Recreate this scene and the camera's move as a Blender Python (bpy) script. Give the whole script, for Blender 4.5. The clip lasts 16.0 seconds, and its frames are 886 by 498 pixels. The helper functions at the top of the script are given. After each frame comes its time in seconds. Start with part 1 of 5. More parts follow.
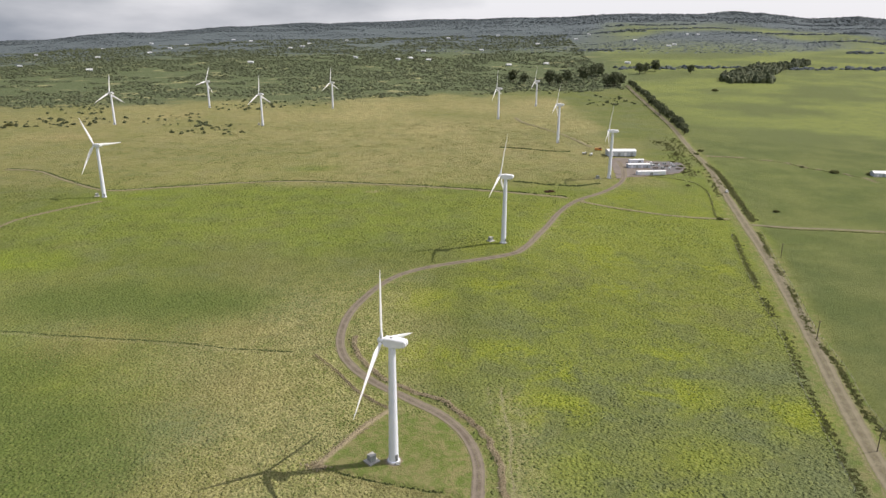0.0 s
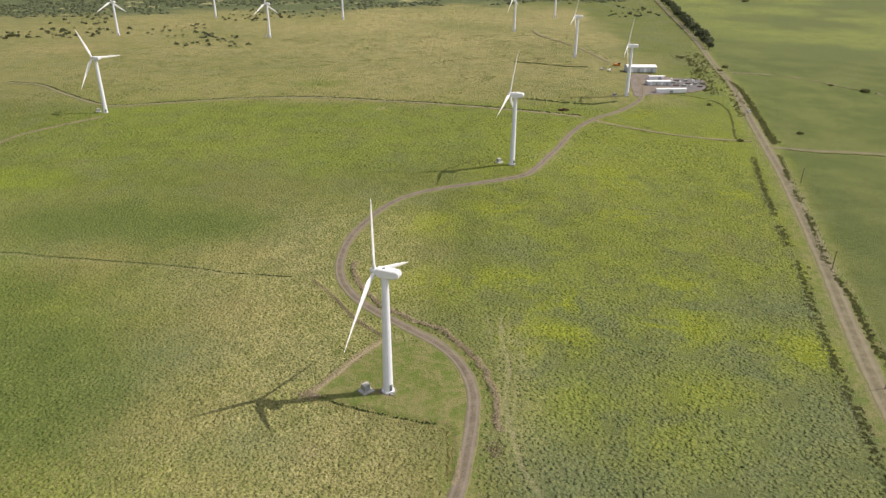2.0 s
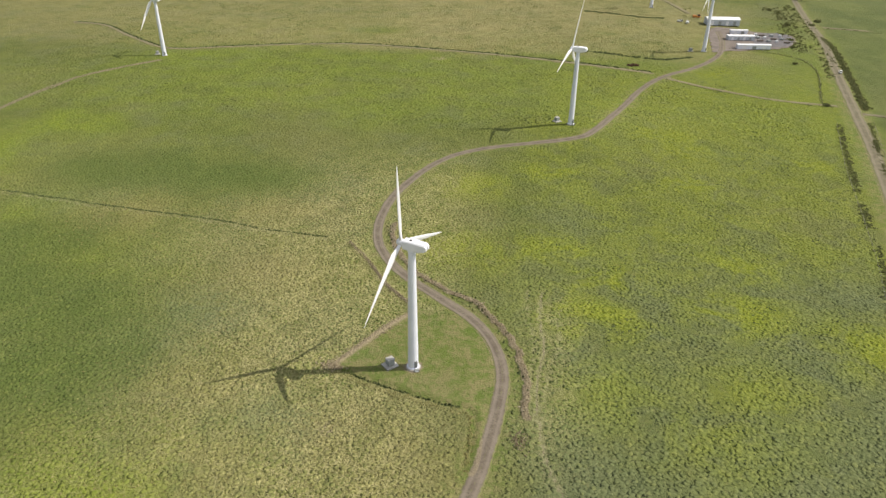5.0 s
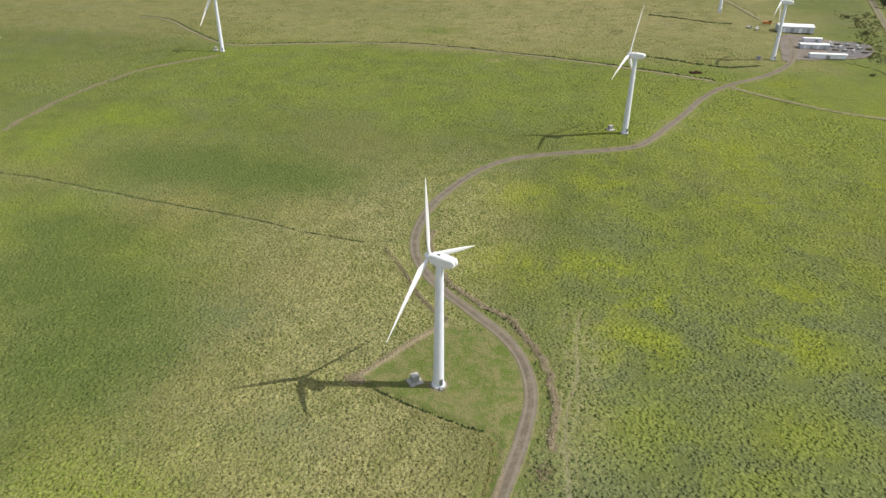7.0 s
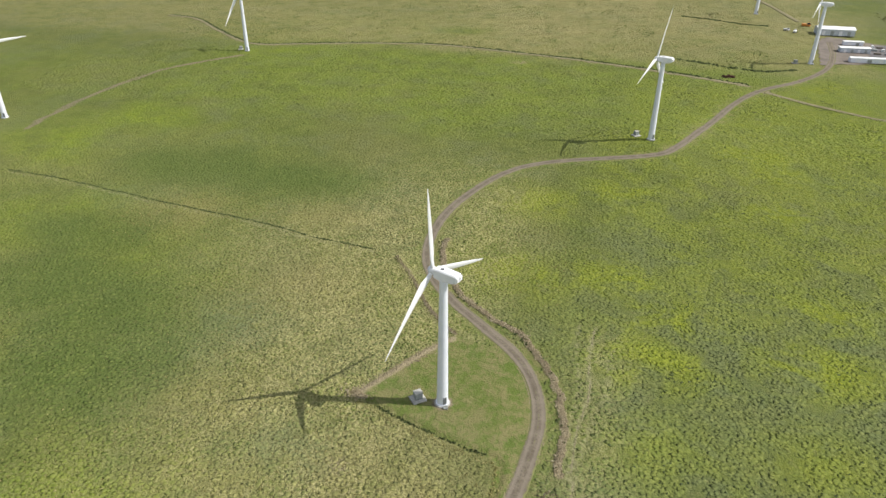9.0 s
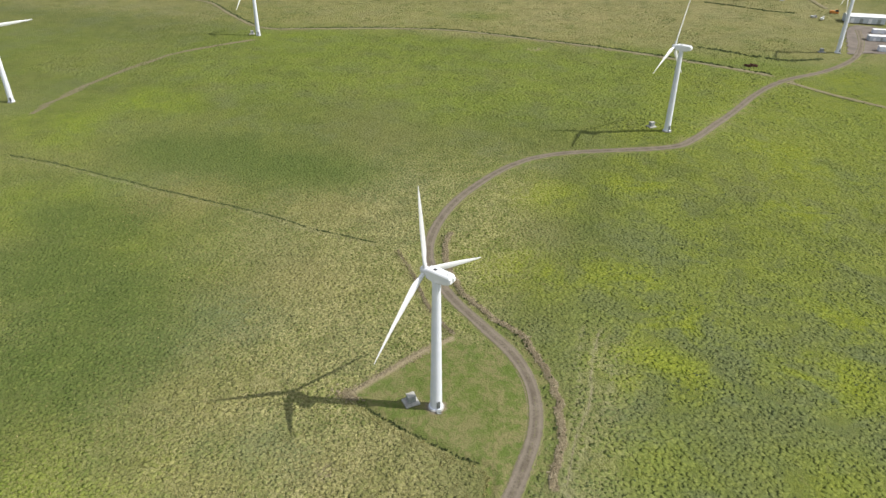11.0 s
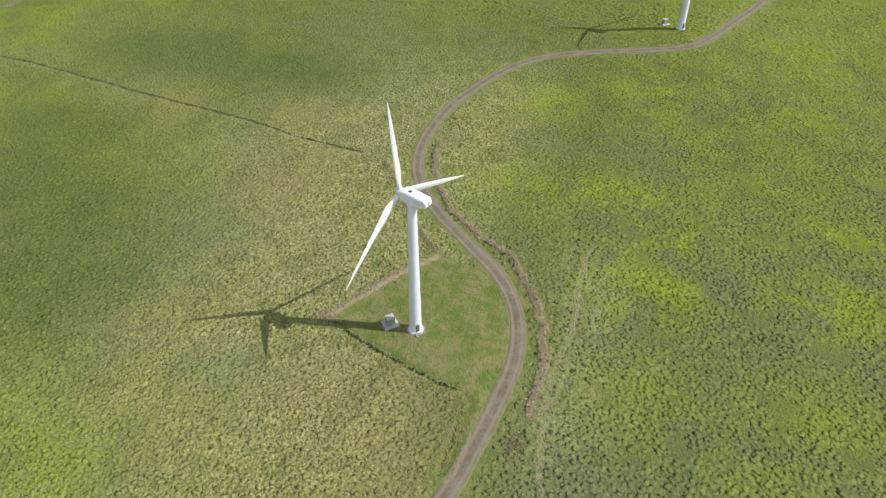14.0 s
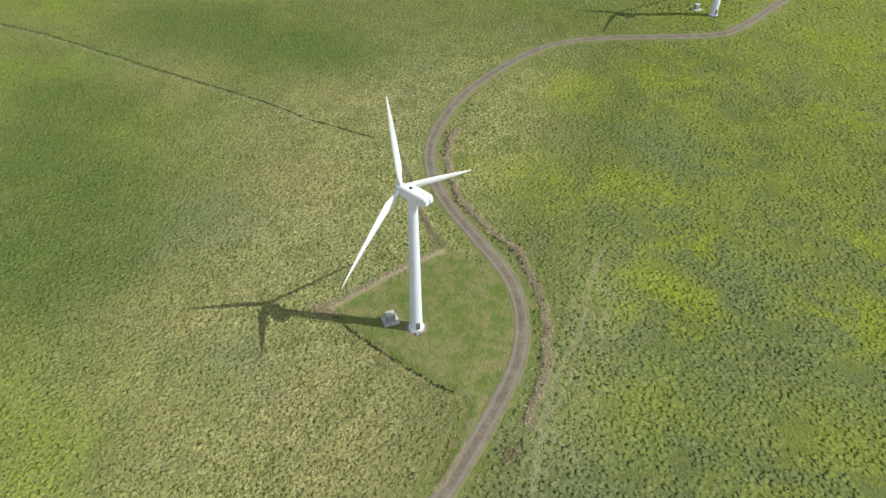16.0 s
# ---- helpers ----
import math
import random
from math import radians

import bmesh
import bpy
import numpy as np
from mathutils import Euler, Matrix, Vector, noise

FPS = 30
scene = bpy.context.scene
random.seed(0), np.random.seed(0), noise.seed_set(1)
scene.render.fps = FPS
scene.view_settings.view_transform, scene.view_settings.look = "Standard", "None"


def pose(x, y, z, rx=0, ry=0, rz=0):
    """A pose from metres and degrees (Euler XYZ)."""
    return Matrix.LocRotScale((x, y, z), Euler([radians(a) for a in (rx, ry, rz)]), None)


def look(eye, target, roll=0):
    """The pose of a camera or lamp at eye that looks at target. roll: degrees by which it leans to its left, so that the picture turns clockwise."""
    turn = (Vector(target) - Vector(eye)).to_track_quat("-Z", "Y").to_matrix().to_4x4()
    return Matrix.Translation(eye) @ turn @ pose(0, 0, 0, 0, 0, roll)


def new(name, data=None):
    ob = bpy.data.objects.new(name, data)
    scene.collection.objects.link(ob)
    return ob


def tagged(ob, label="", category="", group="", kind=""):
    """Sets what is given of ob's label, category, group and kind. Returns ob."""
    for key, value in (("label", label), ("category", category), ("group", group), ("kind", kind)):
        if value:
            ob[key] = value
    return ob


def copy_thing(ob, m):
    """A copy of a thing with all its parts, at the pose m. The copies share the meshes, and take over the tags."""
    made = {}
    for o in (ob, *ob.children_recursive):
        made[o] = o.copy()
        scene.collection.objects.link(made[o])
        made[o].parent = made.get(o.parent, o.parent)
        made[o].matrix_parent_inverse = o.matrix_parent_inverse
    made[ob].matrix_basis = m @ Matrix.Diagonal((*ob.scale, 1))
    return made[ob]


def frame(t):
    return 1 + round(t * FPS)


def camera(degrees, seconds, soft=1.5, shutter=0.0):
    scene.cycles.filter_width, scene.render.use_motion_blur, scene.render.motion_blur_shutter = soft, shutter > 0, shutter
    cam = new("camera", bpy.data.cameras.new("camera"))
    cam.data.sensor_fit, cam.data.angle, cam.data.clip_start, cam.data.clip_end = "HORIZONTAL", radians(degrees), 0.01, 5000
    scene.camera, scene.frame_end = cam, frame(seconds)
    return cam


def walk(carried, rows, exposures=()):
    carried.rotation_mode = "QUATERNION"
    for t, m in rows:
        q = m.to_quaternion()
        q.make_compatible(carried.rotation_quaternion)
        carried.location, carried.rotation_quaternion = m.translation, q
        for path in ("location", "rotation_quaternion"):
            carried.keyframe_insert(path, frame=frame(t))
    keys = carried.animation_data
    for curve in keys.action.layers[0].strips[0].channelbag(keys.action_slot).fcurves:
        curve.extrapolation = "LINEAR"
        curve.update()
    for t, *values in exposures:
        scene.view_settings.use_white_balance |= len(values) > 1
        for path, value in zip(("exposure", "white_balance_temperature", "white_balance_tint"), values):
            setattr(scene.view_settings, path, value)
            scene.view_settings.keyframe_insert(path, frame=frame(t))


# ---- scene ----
cam = camera(65.4, 16.0)
PATH = [
    (0, (13.404, -173.7, 122.276), (13.411, -171.795, 121.666), 0.5),
    (0.5, (14.799, -171.347, 122.298), (14.807, -169.461, 121.633), 0.6),
    (1, (16.193, -168.96, 122.312), (16.201, -167.098, 121.581), 0.6),
    (1.5, (17.536, -166.497, 122.316), (17.532, -164.66, 121.526), 0.6),
    (2, (18.898, -163.943, 122.315), (18.862, -162.126, 121.479), 0.6),
    (2.5, (20.279, -161.364, 122.298), (20.22, -159.564, 121.427), 0.6),
    (3, (21.6, -158.77, 122.274), (21.525, -156.988, 121.37), 0.6),
    (3.5, (22.863, -156.16, 122.257), (22.765, -154.395, 121.321), 0.7),
    (4, (24.055, -153.565, 122.229), (23.918, -151.815, 121.271), 0.7),
    (6.5, (29.872, -140.991, 121.706), (29.545, -139.273, 120.735), 0.8),
    (7, (30.992, -138.633, 121.646), (30.624, -136.924, 120.674), 0.8),
    (7.5, (32.049, -136.368, 121.576), (31.654, -134.666, 120.604), 0.8),
    (8, (33.025, -134.062, 121.497), (32.608, -132.365, 120.524), 0.8),
    (8.5, (33.949, -131.704, 121.377), (33.514, -130.012, 120.403), 0.7),
    (10.8, (37.719, -120.767, 119.866), (37.224, -119.101, 118.876), 0.5),
    (11, (38.023, -119.874, 119.84), (37.526, -118.22, 118.83), 0.5),
    (11.5, (38.739, -117.771, 119.824), (38.242, -116.156, 118.755), 0.5),
    (12, (39.402, -115.719, 119.832), (38.905, -114.14, 118.708), 0.5),
    (12.5, (40.092, -113.592, 119.847), (39.596, -112.039, 118.689), 0.5),
    (13, (40.826, -111.51, 119.836), (40.333, -109.975, 118.653), 0.4),
    (13.5, (41.546, -109.461, 119.803), (41.058, -107.948, 118.59), 0.3),
    (14, (42.233, -107.376, 119.755), (41.754, -105.898, 118.496), 0.3),
    (14.5, (42.868, -105.225, 119.705), (42.387, -103.785, 118.403), 0.3),
    (15, (43.411, -103.0, 119.679), (42.91, -101.576, 118.366), 0.4),
    (15.5, (43.938, -100.774, 119.656), (43.418, -99.357, 118.344), 0.5),
    (16, (44.416, -98.621, 119.64), (43.883, -97.208, 118.328), 0.5),
]
EXPOSURES = ((0, 0.07, 6560, 15), (2, 0.07, 6850, 14), (4, 0.07, 6800, 13), (7, 0.07, 6490, 9.5), (12, 0.07, 6400, 9), (14, 0.07, 6320, 6), (16, 0.07, 6240, 4))
walk(cam, [(t, look(eye, target, roll)) for t, eye, target, roll in PATH], EXPOSURES)

# ---- light ----
SUN_WAY = Vector((32.6, 7.2, 37.5)).normalized()
sun = new("sun", bpy.data.lights.new("sun", "SUN"))
sun.data.energy, sun.data.angle, sun.data.color = 4.9, radians(0.6), (1.0, 0.95, 0.86)
sun.matrix_world = look(SUN_WAY * 400, (0, 0, 0))

world = bpy.data.worlds.new("sky")
scene.world = world
world.use_nodes = True
wn, wl = world.node_tree.nodes, world.node_tree.links
wn.clear()
w_out, w_back = wn.new("ShaderNodeOutputWorld"), wn.new("ShaderNodeBackground")
w_sky = wn.new("ShaderNodeTexSky")
w_sky.sky_type, w_sky.sun_disc = "NISHITA", False
w_sky.sun_elevation = math.asin(SUN_WAY.z)
w_sky.sun_rotation = math.atan2(SUN_WAY.x, SUN_WAY.y)
w_map, w_noise, w_ramp, w_mix = wn.new("ShaderNodeMapping"), wn.new("ShaderNodeTexNoise"), wn.new("ShaderNodeValToRGB"), wn.new("ShaderNodeMix")
w_tex = wn.new("ShaderNodeTexCoord")
w_map.inputs["Scale"].default_value = (1.0, 1.0, 4.0)
w_noise.inputs["Scale"].default_value, w_noise.inputs["Detail"].default_value = 2.6, 8
w_ramp.color_ramp.elements[0].position, w_ramp.color_ramp.elements[0].color = 0.24, (3.7, 4.2, 4.9, 1)
w_ramp.color_ramp.elements[1].position, w_ramp.color_ramp.elements[1].color = 0.54, (10.2, 10.5, 10.9, 1)
w_mix.data_type = "RGBA"
w_mix.inputs["Factor"].default_value = 0.85
wl.new(w_tex.outputs["Generated"], w_map.inputs["Vector"])
wl.new(w_map.outputs["Vector"], w_noise.inputs["Vector"])
w_sep, w_add = wn.new("ShaderNodeSeparateXYZ"), wn.new("ShaderNodeMath")
w_add.operation = "MULTIPLY_ADD"
w_add.inputs[1].default_value = 0.58
wl.new(w_tex.outputs["Generated"], w_sep.inputs["Vector"])
wl.new(w_sep.outputs["X"], w_add.inputs[0])
wl.new(w_noise.outputs["Fac"], w_add.inputs[2])
wl.new(w_add.outputs["Value"], w_ramp.inputs["Fac"])
wl.new(w_sky.outputs["Color"], w_mix.inputs["A"])
wl.new(w_ramp.outputs["Color"], w_mix.inputs["B"])
wl.new(w_mix.outputs["Result"], w_back.inputs["Color"])
w_back.inputs["Strength"].default_value = 0.085
wl.new(w_back.outputs["Background"], w_out.inputs["Surface"])


# ---- materials ----
class Mat:
    """A small builder of node materials."""

    def __init__(self, name, roughness=0.85, metallic=0.0, specular=0.3):
        self.m = bpy.data.materials.new(name)
        self.m.use_nodes = True
        self.n, self.l = self.m.node_tree.nodes, self.m.node_tree.links
        self.b = self.n["Principled BSDF"]
        self.b.inputs["Roughness"].default_value = roughness
        self.b.inputs["Metallic"].default_value = metallic
        self.b.inputs["Specular IOR Level"].default_value = specular
        self.co = self.n.new("ShaderNodeTexCoord").outputs["Object"]

    def noise(self, scale, detail=4, rough=0.55, vec=None, warp=0.0):
        k = self.n.new("ShaderNodeTexNoise")
        k.inputs["Scale"].default_value, k.inputs["Detail"].default_value = scale, detail
        k.inputs["Roughness"].default_value, k.inputs["Distortion"].default_value = rough, warp
        self.l.new(vec or self.co, k.inputs["Vector"])
        return k.outputs["Fac"]

    def cells(self, scale, feature="F1", vec=None):
        k = self.n.new("ShaderNodeTexVoronoi")
        k.feature = feature
        k.inputs["Scale"].default_value = scale
        self.l.new(vec or self.co, k.inputs["Vector"])
        return k.outputs["Distance"]

    def warped(self, scale, amount):
        """Object coordinates pushed about by noise."""
        k, a = self.n.new("ShaderNodeTexNoise"), self.n.new("ShaderNodeVectorMath")
        k.inputs["Scale"].default_value, k.inputs["Detail"].default_value = scale, 3
        self.l.new(self.co, k.inputs["Vector"])
        a.operation = "MULTIPLY_ADD"
        a.inputs[1].default_value = (amount, amount, 0)
        self.l.new(k.outputs["Color"], a.inputs[0])
        self.l.new(self.co, a.inputs[2])
        return a.outputs["Vector"]

    def step(self, v, lo, hi, a=0.0, b=1.0):
        k = self.n.new("ShaderNodeMapRange")
        k.interpolation_type = "SMOOTHSTEP"
        for i, x in zip(("From Min", "From Max", "To Min", "To Max"), (lo, hi, a, b)):
            k.inputs[i].default_value = x
        self.l.new(v, k.inputs["Value"])
        return k.outputs["Result"]

    def math(self, op, a, b):
        k = self.n.new("ShaderNodeMath")
        k.operation = op
        for i, x in enumerate((a, b)):
            if isinstance(x, (int, float)):
                k.inputs[i].default_value = x
            else:
                self.l.new(x, k.inputs[i])
        return k.outputs["Value"]

    def mix(self, f, a, b):
        k = self.n.new("ShaderNodeMix")
        k.data_type = "RGBA"
        for key, x in (("Factor", f), ("A", a), ("B", b)):
            if isinstance(x, (int, float)):
                k.inputs[key].default_value = x
            elif isinstance(x, tuple):
                k.inputs[key].default_value = (*x, 1)
            else:
                self.l.new(x, k.inputs[key])
        return k.outputs["Result"]

    def attr(self, name):
        k = self.n.new("ShaderNodeAttribute")
        k.attribute_name = name
        return k.outputs["Fac"]

    def island(self):
        return self.n.new("ShaderNodeNewGeometry").outputs["Random Per Island"]

    def random(self):
        return self.n.new("ShaderNodeObjectInfo").outputs["Random"]

    def done(self, colour, bump=None, distance=0.05, strength=0.6):
        if isinstance(colour, tuple):
            self.b.inputs["Base Color"].default_value = (*colour, 1)
        else:
            self.l.new(colour, self.b.inputs["Base Color"])
        if bump is not None:
            k = self.n.new("ShaderNodeBump")
            k.inputs["Distance"].default_value, k.inputs["Strength"].default_value = distance, strength
            self.l.new(bump, k.inputs["Height"])
            self.l.new(k.outputs["Normal"], self.b.inputs["Normal"])
        return self.m


def pasture_colour(m):
    """The colours of the sward, patch by patch, with cloud shade painted in; the places of the patches come from the
    mesh.
    """
    big, mid, tuss = m.noise(0.014, 5), m.noise(0.07, 5, 0.6), m.noise(0.55, 4, 0.65, None, 0.6)
    patch = m.noise(0.03, 6, 0.65)
    green = m.mix(m.step(mid, 0.35, 0.65), (0.098, 0.122, 0.032), (0.136, 0.153, 0.041))
    c = m.mix(m.step(patch, 0.46, 0.6), green, (0.122, 0.140, 0.054))
    c = m.mix(m.step(big, 0.45, 0.62, 0.0, 0.5), c, (0.158, 0.158, 0.057))
    c = m.mix(m.math("MULTIPLY", m.attr("grey"), m.step(m.noise(0.11, 5, 0.65), 0.36, 0.58, 0.2, 0.85)), c, (0.134, 0.160, 0.078))
    c = m.mix(m.math("MULTIPLY", m.attr("fresh"), m.step(m.noise(0.05, 6, 0.65), 0.36, 0.6, 0.35, 1.0)), c, m.mix(m.step(tuss, 0.35, 0.7), (0.146, 0.196, 0.022), (0.198, 0.244, 0.030)))
    field = m.mix(m.step(patch, 0.40, 0.6), (0.126, 0.142, 0.054), (0.114, 0.134, 0.064))
    field = m.mix(m.step(m.noise(0.09, 6, 0.7), 0.45, 0.65, 0.0, 0.7), field, (0.096, 0.120, 0.054))
    c = m.mix(m.math("MULTIPLY", m.attr("weed"), 0.9), c, field)
    bright = m.mix(m.step(tuss, 0.35, 0.7), (0.152, 0.186, 0.022), (0.214, 0.242, 0.027))
    c = m.mix(m.math("MULTIPLY", m.attr("yellow"), m.step(m.noise(0.06, 6, 0.68, None, 0.8), 0.37, 0.58, 0.2, 1.0)), c, bright)
    # shade of passing clouds, painted into the sward as darker green
    cloud_shade = m.step(m.math("ADD", m.attr("cloud_shade"), m.math("MULTIPLY", m.math("SUBTRACT", m.noise(0.03, 5), 0.5), 1.2)), 0.2, 0.9, 0.0, 0.85)
    c = m.mix(cloud_shade, c, m.mix(mid, (0.072, 0.106, 0.024), (0.104, 0.140, 0.032)))
    sm = m.math("MULTIPLY", m.attr("straw"), m.step(m.math("ADD", mid, m.math("MULTIPLY", tuss, 0.5)), 0.5, 0.9, 0.25, 1.0))
    return m.mix(sm, c, m.mix(tuss, (0.205, 0.174, 0.074), (0.320, 0.264, 0.124)))


def tussock_material():
    """Rounded tussocks in the colours of the sward, with dry stalks round their feet."""
    m = Mat("tussock_sward", 0.9, 0, 0.12)
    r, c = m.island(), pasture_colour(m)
    c = m.mix(m.step(r, 0.0, 0.5, 0.15, 0.0), c, m.mix(0.5, c, (0.052, 0.080, 0.020)))
    c = m.mix(m.step(r, 0.7, 1.0, 0.0, 0.22), c, (0.235, 0.250, 0.070))
    foot = m.math("MULTIPLY", m.math("MULTIPLY", m.attr("foot"), m.attr("stalk")), m.step(m.noise(0.16, 5, 0.65), 0.36, 0.58, 0.15, 1.0))
    c = m.mix(m.math("MULTIPLY", foot, m.step(m.noise(1.3, 3), 0.3, 0.6, 0.2, 0.75)), c, (0.440, 0.395, 0.165))
    # thin dry stalks that run across the tussocks, and fine darker blades
    net = m.cells(0.85, "DISTANCE_TO_EDGE", m.warped(0.9, 0.9))
    lines = m.math("MULTIPLY", m.step(net, 0.015, 0.085, 1.0, 0.0), m.math("ADD", m.math("MULTIPLY", m.attr("stalk"), 0.7), 0.06))
    c = m.mix(m.math("MULTIPLY", lines, m.step(m.noise(0.2, 5, 0.7), 0.38, 0.58, 0.1, 1.0)), c, (0.450, 0.410, 0.190))
    fine = m.noise(2.3, 4, 0.75)
    c = m.mix(m.step(fine, 0.46, 0.64, 0.0, 0.55), c, m.mix(0.6, c, (0.040, 0.058, 0.018)))
    return m.done(c, fine, 0.25, 0.7)


def ground_material():
    m = Mat("pasture", 0.95, 0, 0.1)
    tuss, fine = m.noise(0.55, 4, 0.65, None, 0.6), m.noise(2.6, 3, 0.7)
    net = m.cells(1.15, "DISTANCE_TO_EDGE", m.warped(1.1, 1.3))
    dots = m.cells(0.55, "F1", m.warped(0.5, 1.2))
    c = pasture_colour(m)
    # pale dry stalks on the tussocks
    patchy = m.math("MULTIPLY", m.attr("stalk"), m.step(m.noise(0.1, 5), 0.30, 0.58, 0.3, 1.0))
    edge = m.math("MULTIPLY", m.step(m.math("ADD", net, m.math("MULTIPLY", m.math("SUBTRACT", m.noise(1.8, 4), 0.5), 0.28)), 0.01, 0.13, 1.0, 0.0), patchy)
    core = m.math("MULTIPLY", m.step(m.math("ADD", net, m.math("MULTIPLY", m.math("SUBTRACT", m.noise(1.1, 4), 0.5), 0.5)), 0.14, 0.36), m.math("ADD", m.math("MULTIPLY", m.attr("stalk"), 0.7), 0.22))
    c = m.mix(m.math("MULTIPLY", core, 0.46), c, (0.068, 0.098, 0.028))
    c = m.mix(m.math("MULTIPLY", edge, 0.85), c, (0.42, 0.39, 0.21))
    c = m.mix(m.math("MULTIPLY", patchy, 0.4), c, (0.44, 0.395, 0.165))
    mottle = m.math("MULTIPLY", m.step(m.noise(0.30, 5, 0.7, None, 0.5), 0.50, 0.66), m.math("ADD", m.math("SUBTRACT", 0.30, m.math("MULTIPLY", m.attr("weed"), 0.22)), m.math("MULTIPLY", m.attr("straw"), 0.45)))
    c = m.mix(mottle, c, m.mix(0.62, c, (0.035, 0.050, 0.014)))
    pale = m.step(m.noise(0.42, 5, 0.7, None, 0.8), 0.52, 0.68, 0.0, 0.35)
    c = m.mix(pale, c, (0.225, 0.215, 0.090))
    # dark weeds
    weed = m.math("MULTIPLY", m.step(m.math("ADD", dots, m.math("MULTIPLY", tuss, 0.5)), 0.40, 0.56, 1.0, 0.0), m.math("MULTIPLY", m.attr("weed"), m.step(m.noise(0.05, 5), 0.38, 0.60, 0.25, 1.0)))
    c = m.mix(m.math("MULTIPLY", weed, 0.35), c, (0.050, 0.070, 0.028))
    c = m.mix(m.math("MULTIPLY", m.attr("trail"), m.step(m.noise(0.7, 4), 0.38, 0.62, 0.15, 0.7)), c, (0.33, 0.31, 0.18))
    c = m.mix(m.math("MULTIPLY", m.attr("mown"), 0.85), c, m.mix(m.step(m.math("ADD", m.math("MULTIPLY", tuss, 0.35), m.math("MULTIPLY", m.noise(0.16, 6, 0.75), 0.65)), 0.42, 0.58), (0.104, 0.146, 0.030), (0.205, 0.184, 0.084)))
    c = m.mix(m.attr("east"), c, m.mix(m.step(m.noise(0.35, 5, 0.7), 0.50, 0.68, 0.0, 0.55), m.mix(m.step(m.noise(0.02, 6, 0.65), 0.38, 0.64), (0.086, 0.112, 0.036), (0.138, 0.154, 0.054)), (0.072, 0.090, 0.032)))
    c = m.mix(m.attr("green_field"), c, m.mix(m.step(m.noise(0.006, 5), 0.4, 0.62), (0.112, 0.134, 0.048), (0.176, 0.204, 0.058)))
    c = m.mix(m.math("MULTIPLY", m.attr("green_field"), m.step(m.noise(0.09, 6, 0.75), 0.46, 0.66, 0.0, 0.6)), c, (0.108, 0.120, 0.050))
    c = m.mix(m.attr("scrub"), c, m.mix(m.step(m.noise(0.016, 6, 0.7), 0.54, 0.66), (0.094, 0.116, 0.056), (0.270, 0.262, 0.130)))
    # wooded ridge, with distance haze mixed into its colour as pale blue-grey
    c = m.mix(m.attr("hazy_forest"), c, m.mix(m.noise(0.01, 6, 0.7), (0.090, 0.110, 0.122), (0.108, 0.128, 0.136)))
    dirt = m.step(m.math("ADD", m.attr("dirt"), m.math("MULTIPLY", m.math("SUBTRACT", m.noise(0.8, 4), 0.5), 0.7)), 0.35, 0.75)
    c = m.mix(dirt, c, m.mix(m.noise(0.9, 5), (0.165, 0.136, 0.092), (0.270, 0.222, 0.154)))
    c = m.mix(m.step(m.math("ADD", m.attr("bare"), m.math("MULTIPLY", m.math("SUBTRACT", m.noise(0.4, 5, 0.7), 0.5), 0.9)), 0.3, 0.9, 0.0, 0.8), c, (0.290, 0.240, 0.152))
    c = m.mix(m.step(fine, 0.35, 0.75, 0.0, 0.5), c, m.mix(0.5, c, (0.045, 0.055, 0.018)))
    rough = m.math("SUBTRACT", 1.0, m.math("MULTIPLY", m.attr("mown"), 0.4))
    h = m.math("ADD", m.math("MULTIPLY", tuss, 0.9), m.math("MULTIPLY", fine, 0.5))
    h = m.math("SUBTRACT", h, m.math("MULTIPLY", net, m.math("ADD", m.math("MULTIPLY", m.attr("stalk"), 0.9), 0.6)))
    h = m.math("MULTIPLY", h, rough)
    return m.done(c, h, 0.8, 1.0)


def simple(name, a, b, scale=1.0, rough=0.8, metal=0.0, spec=0.3, bump=0.02, lo=0.35, hi=0.65):
    m = Mat(name, rough, metal, spec)
    n1, n2 = m.noise(scale, 5, 0.6), m.noise(scale * 9, 3, 0.6)
    f = m.step(m.math("ADD", m.math("MULTIPLY", n1, 0.75), m.math("MULTIPLY", n2, 0.25)), lo, hi)
    return m.done(m.mix(f, a, b), n2, bump, 0.5)


def leaf_material(name, a, b, c, thinness=0.35):
    m = Mat(name, 0.75, 0, 0.2)
    r = m.island()
    col = m.mix(m.step(r, 0.0, 0.6), a, b)
    col = m.mix(m.step(r, 0.75, 1.0), col, c)
    col = m.mix(m.step(m.noise(0.15, 3), 0.4, 0.65, 0.0, 0.4), col, a)
    thin, both = m.n.new("ShaderNodeBsdfTranslucent"), m.n.new("ShaderNodeMixShader")
    both.inputs["Fac"].default_value = thinness
    m.l.new(col, thin.inputs["Color"])
    m.l.new(m.b.outputs["BSDF"], both.inputs[1])
    m.l.new(thin.outputs["BSDF"], both.inputs[2])
    m.l.new(both.outputs["Shader"], m.n["Material Output"].inputs["Surface"])
    return m.done(col)


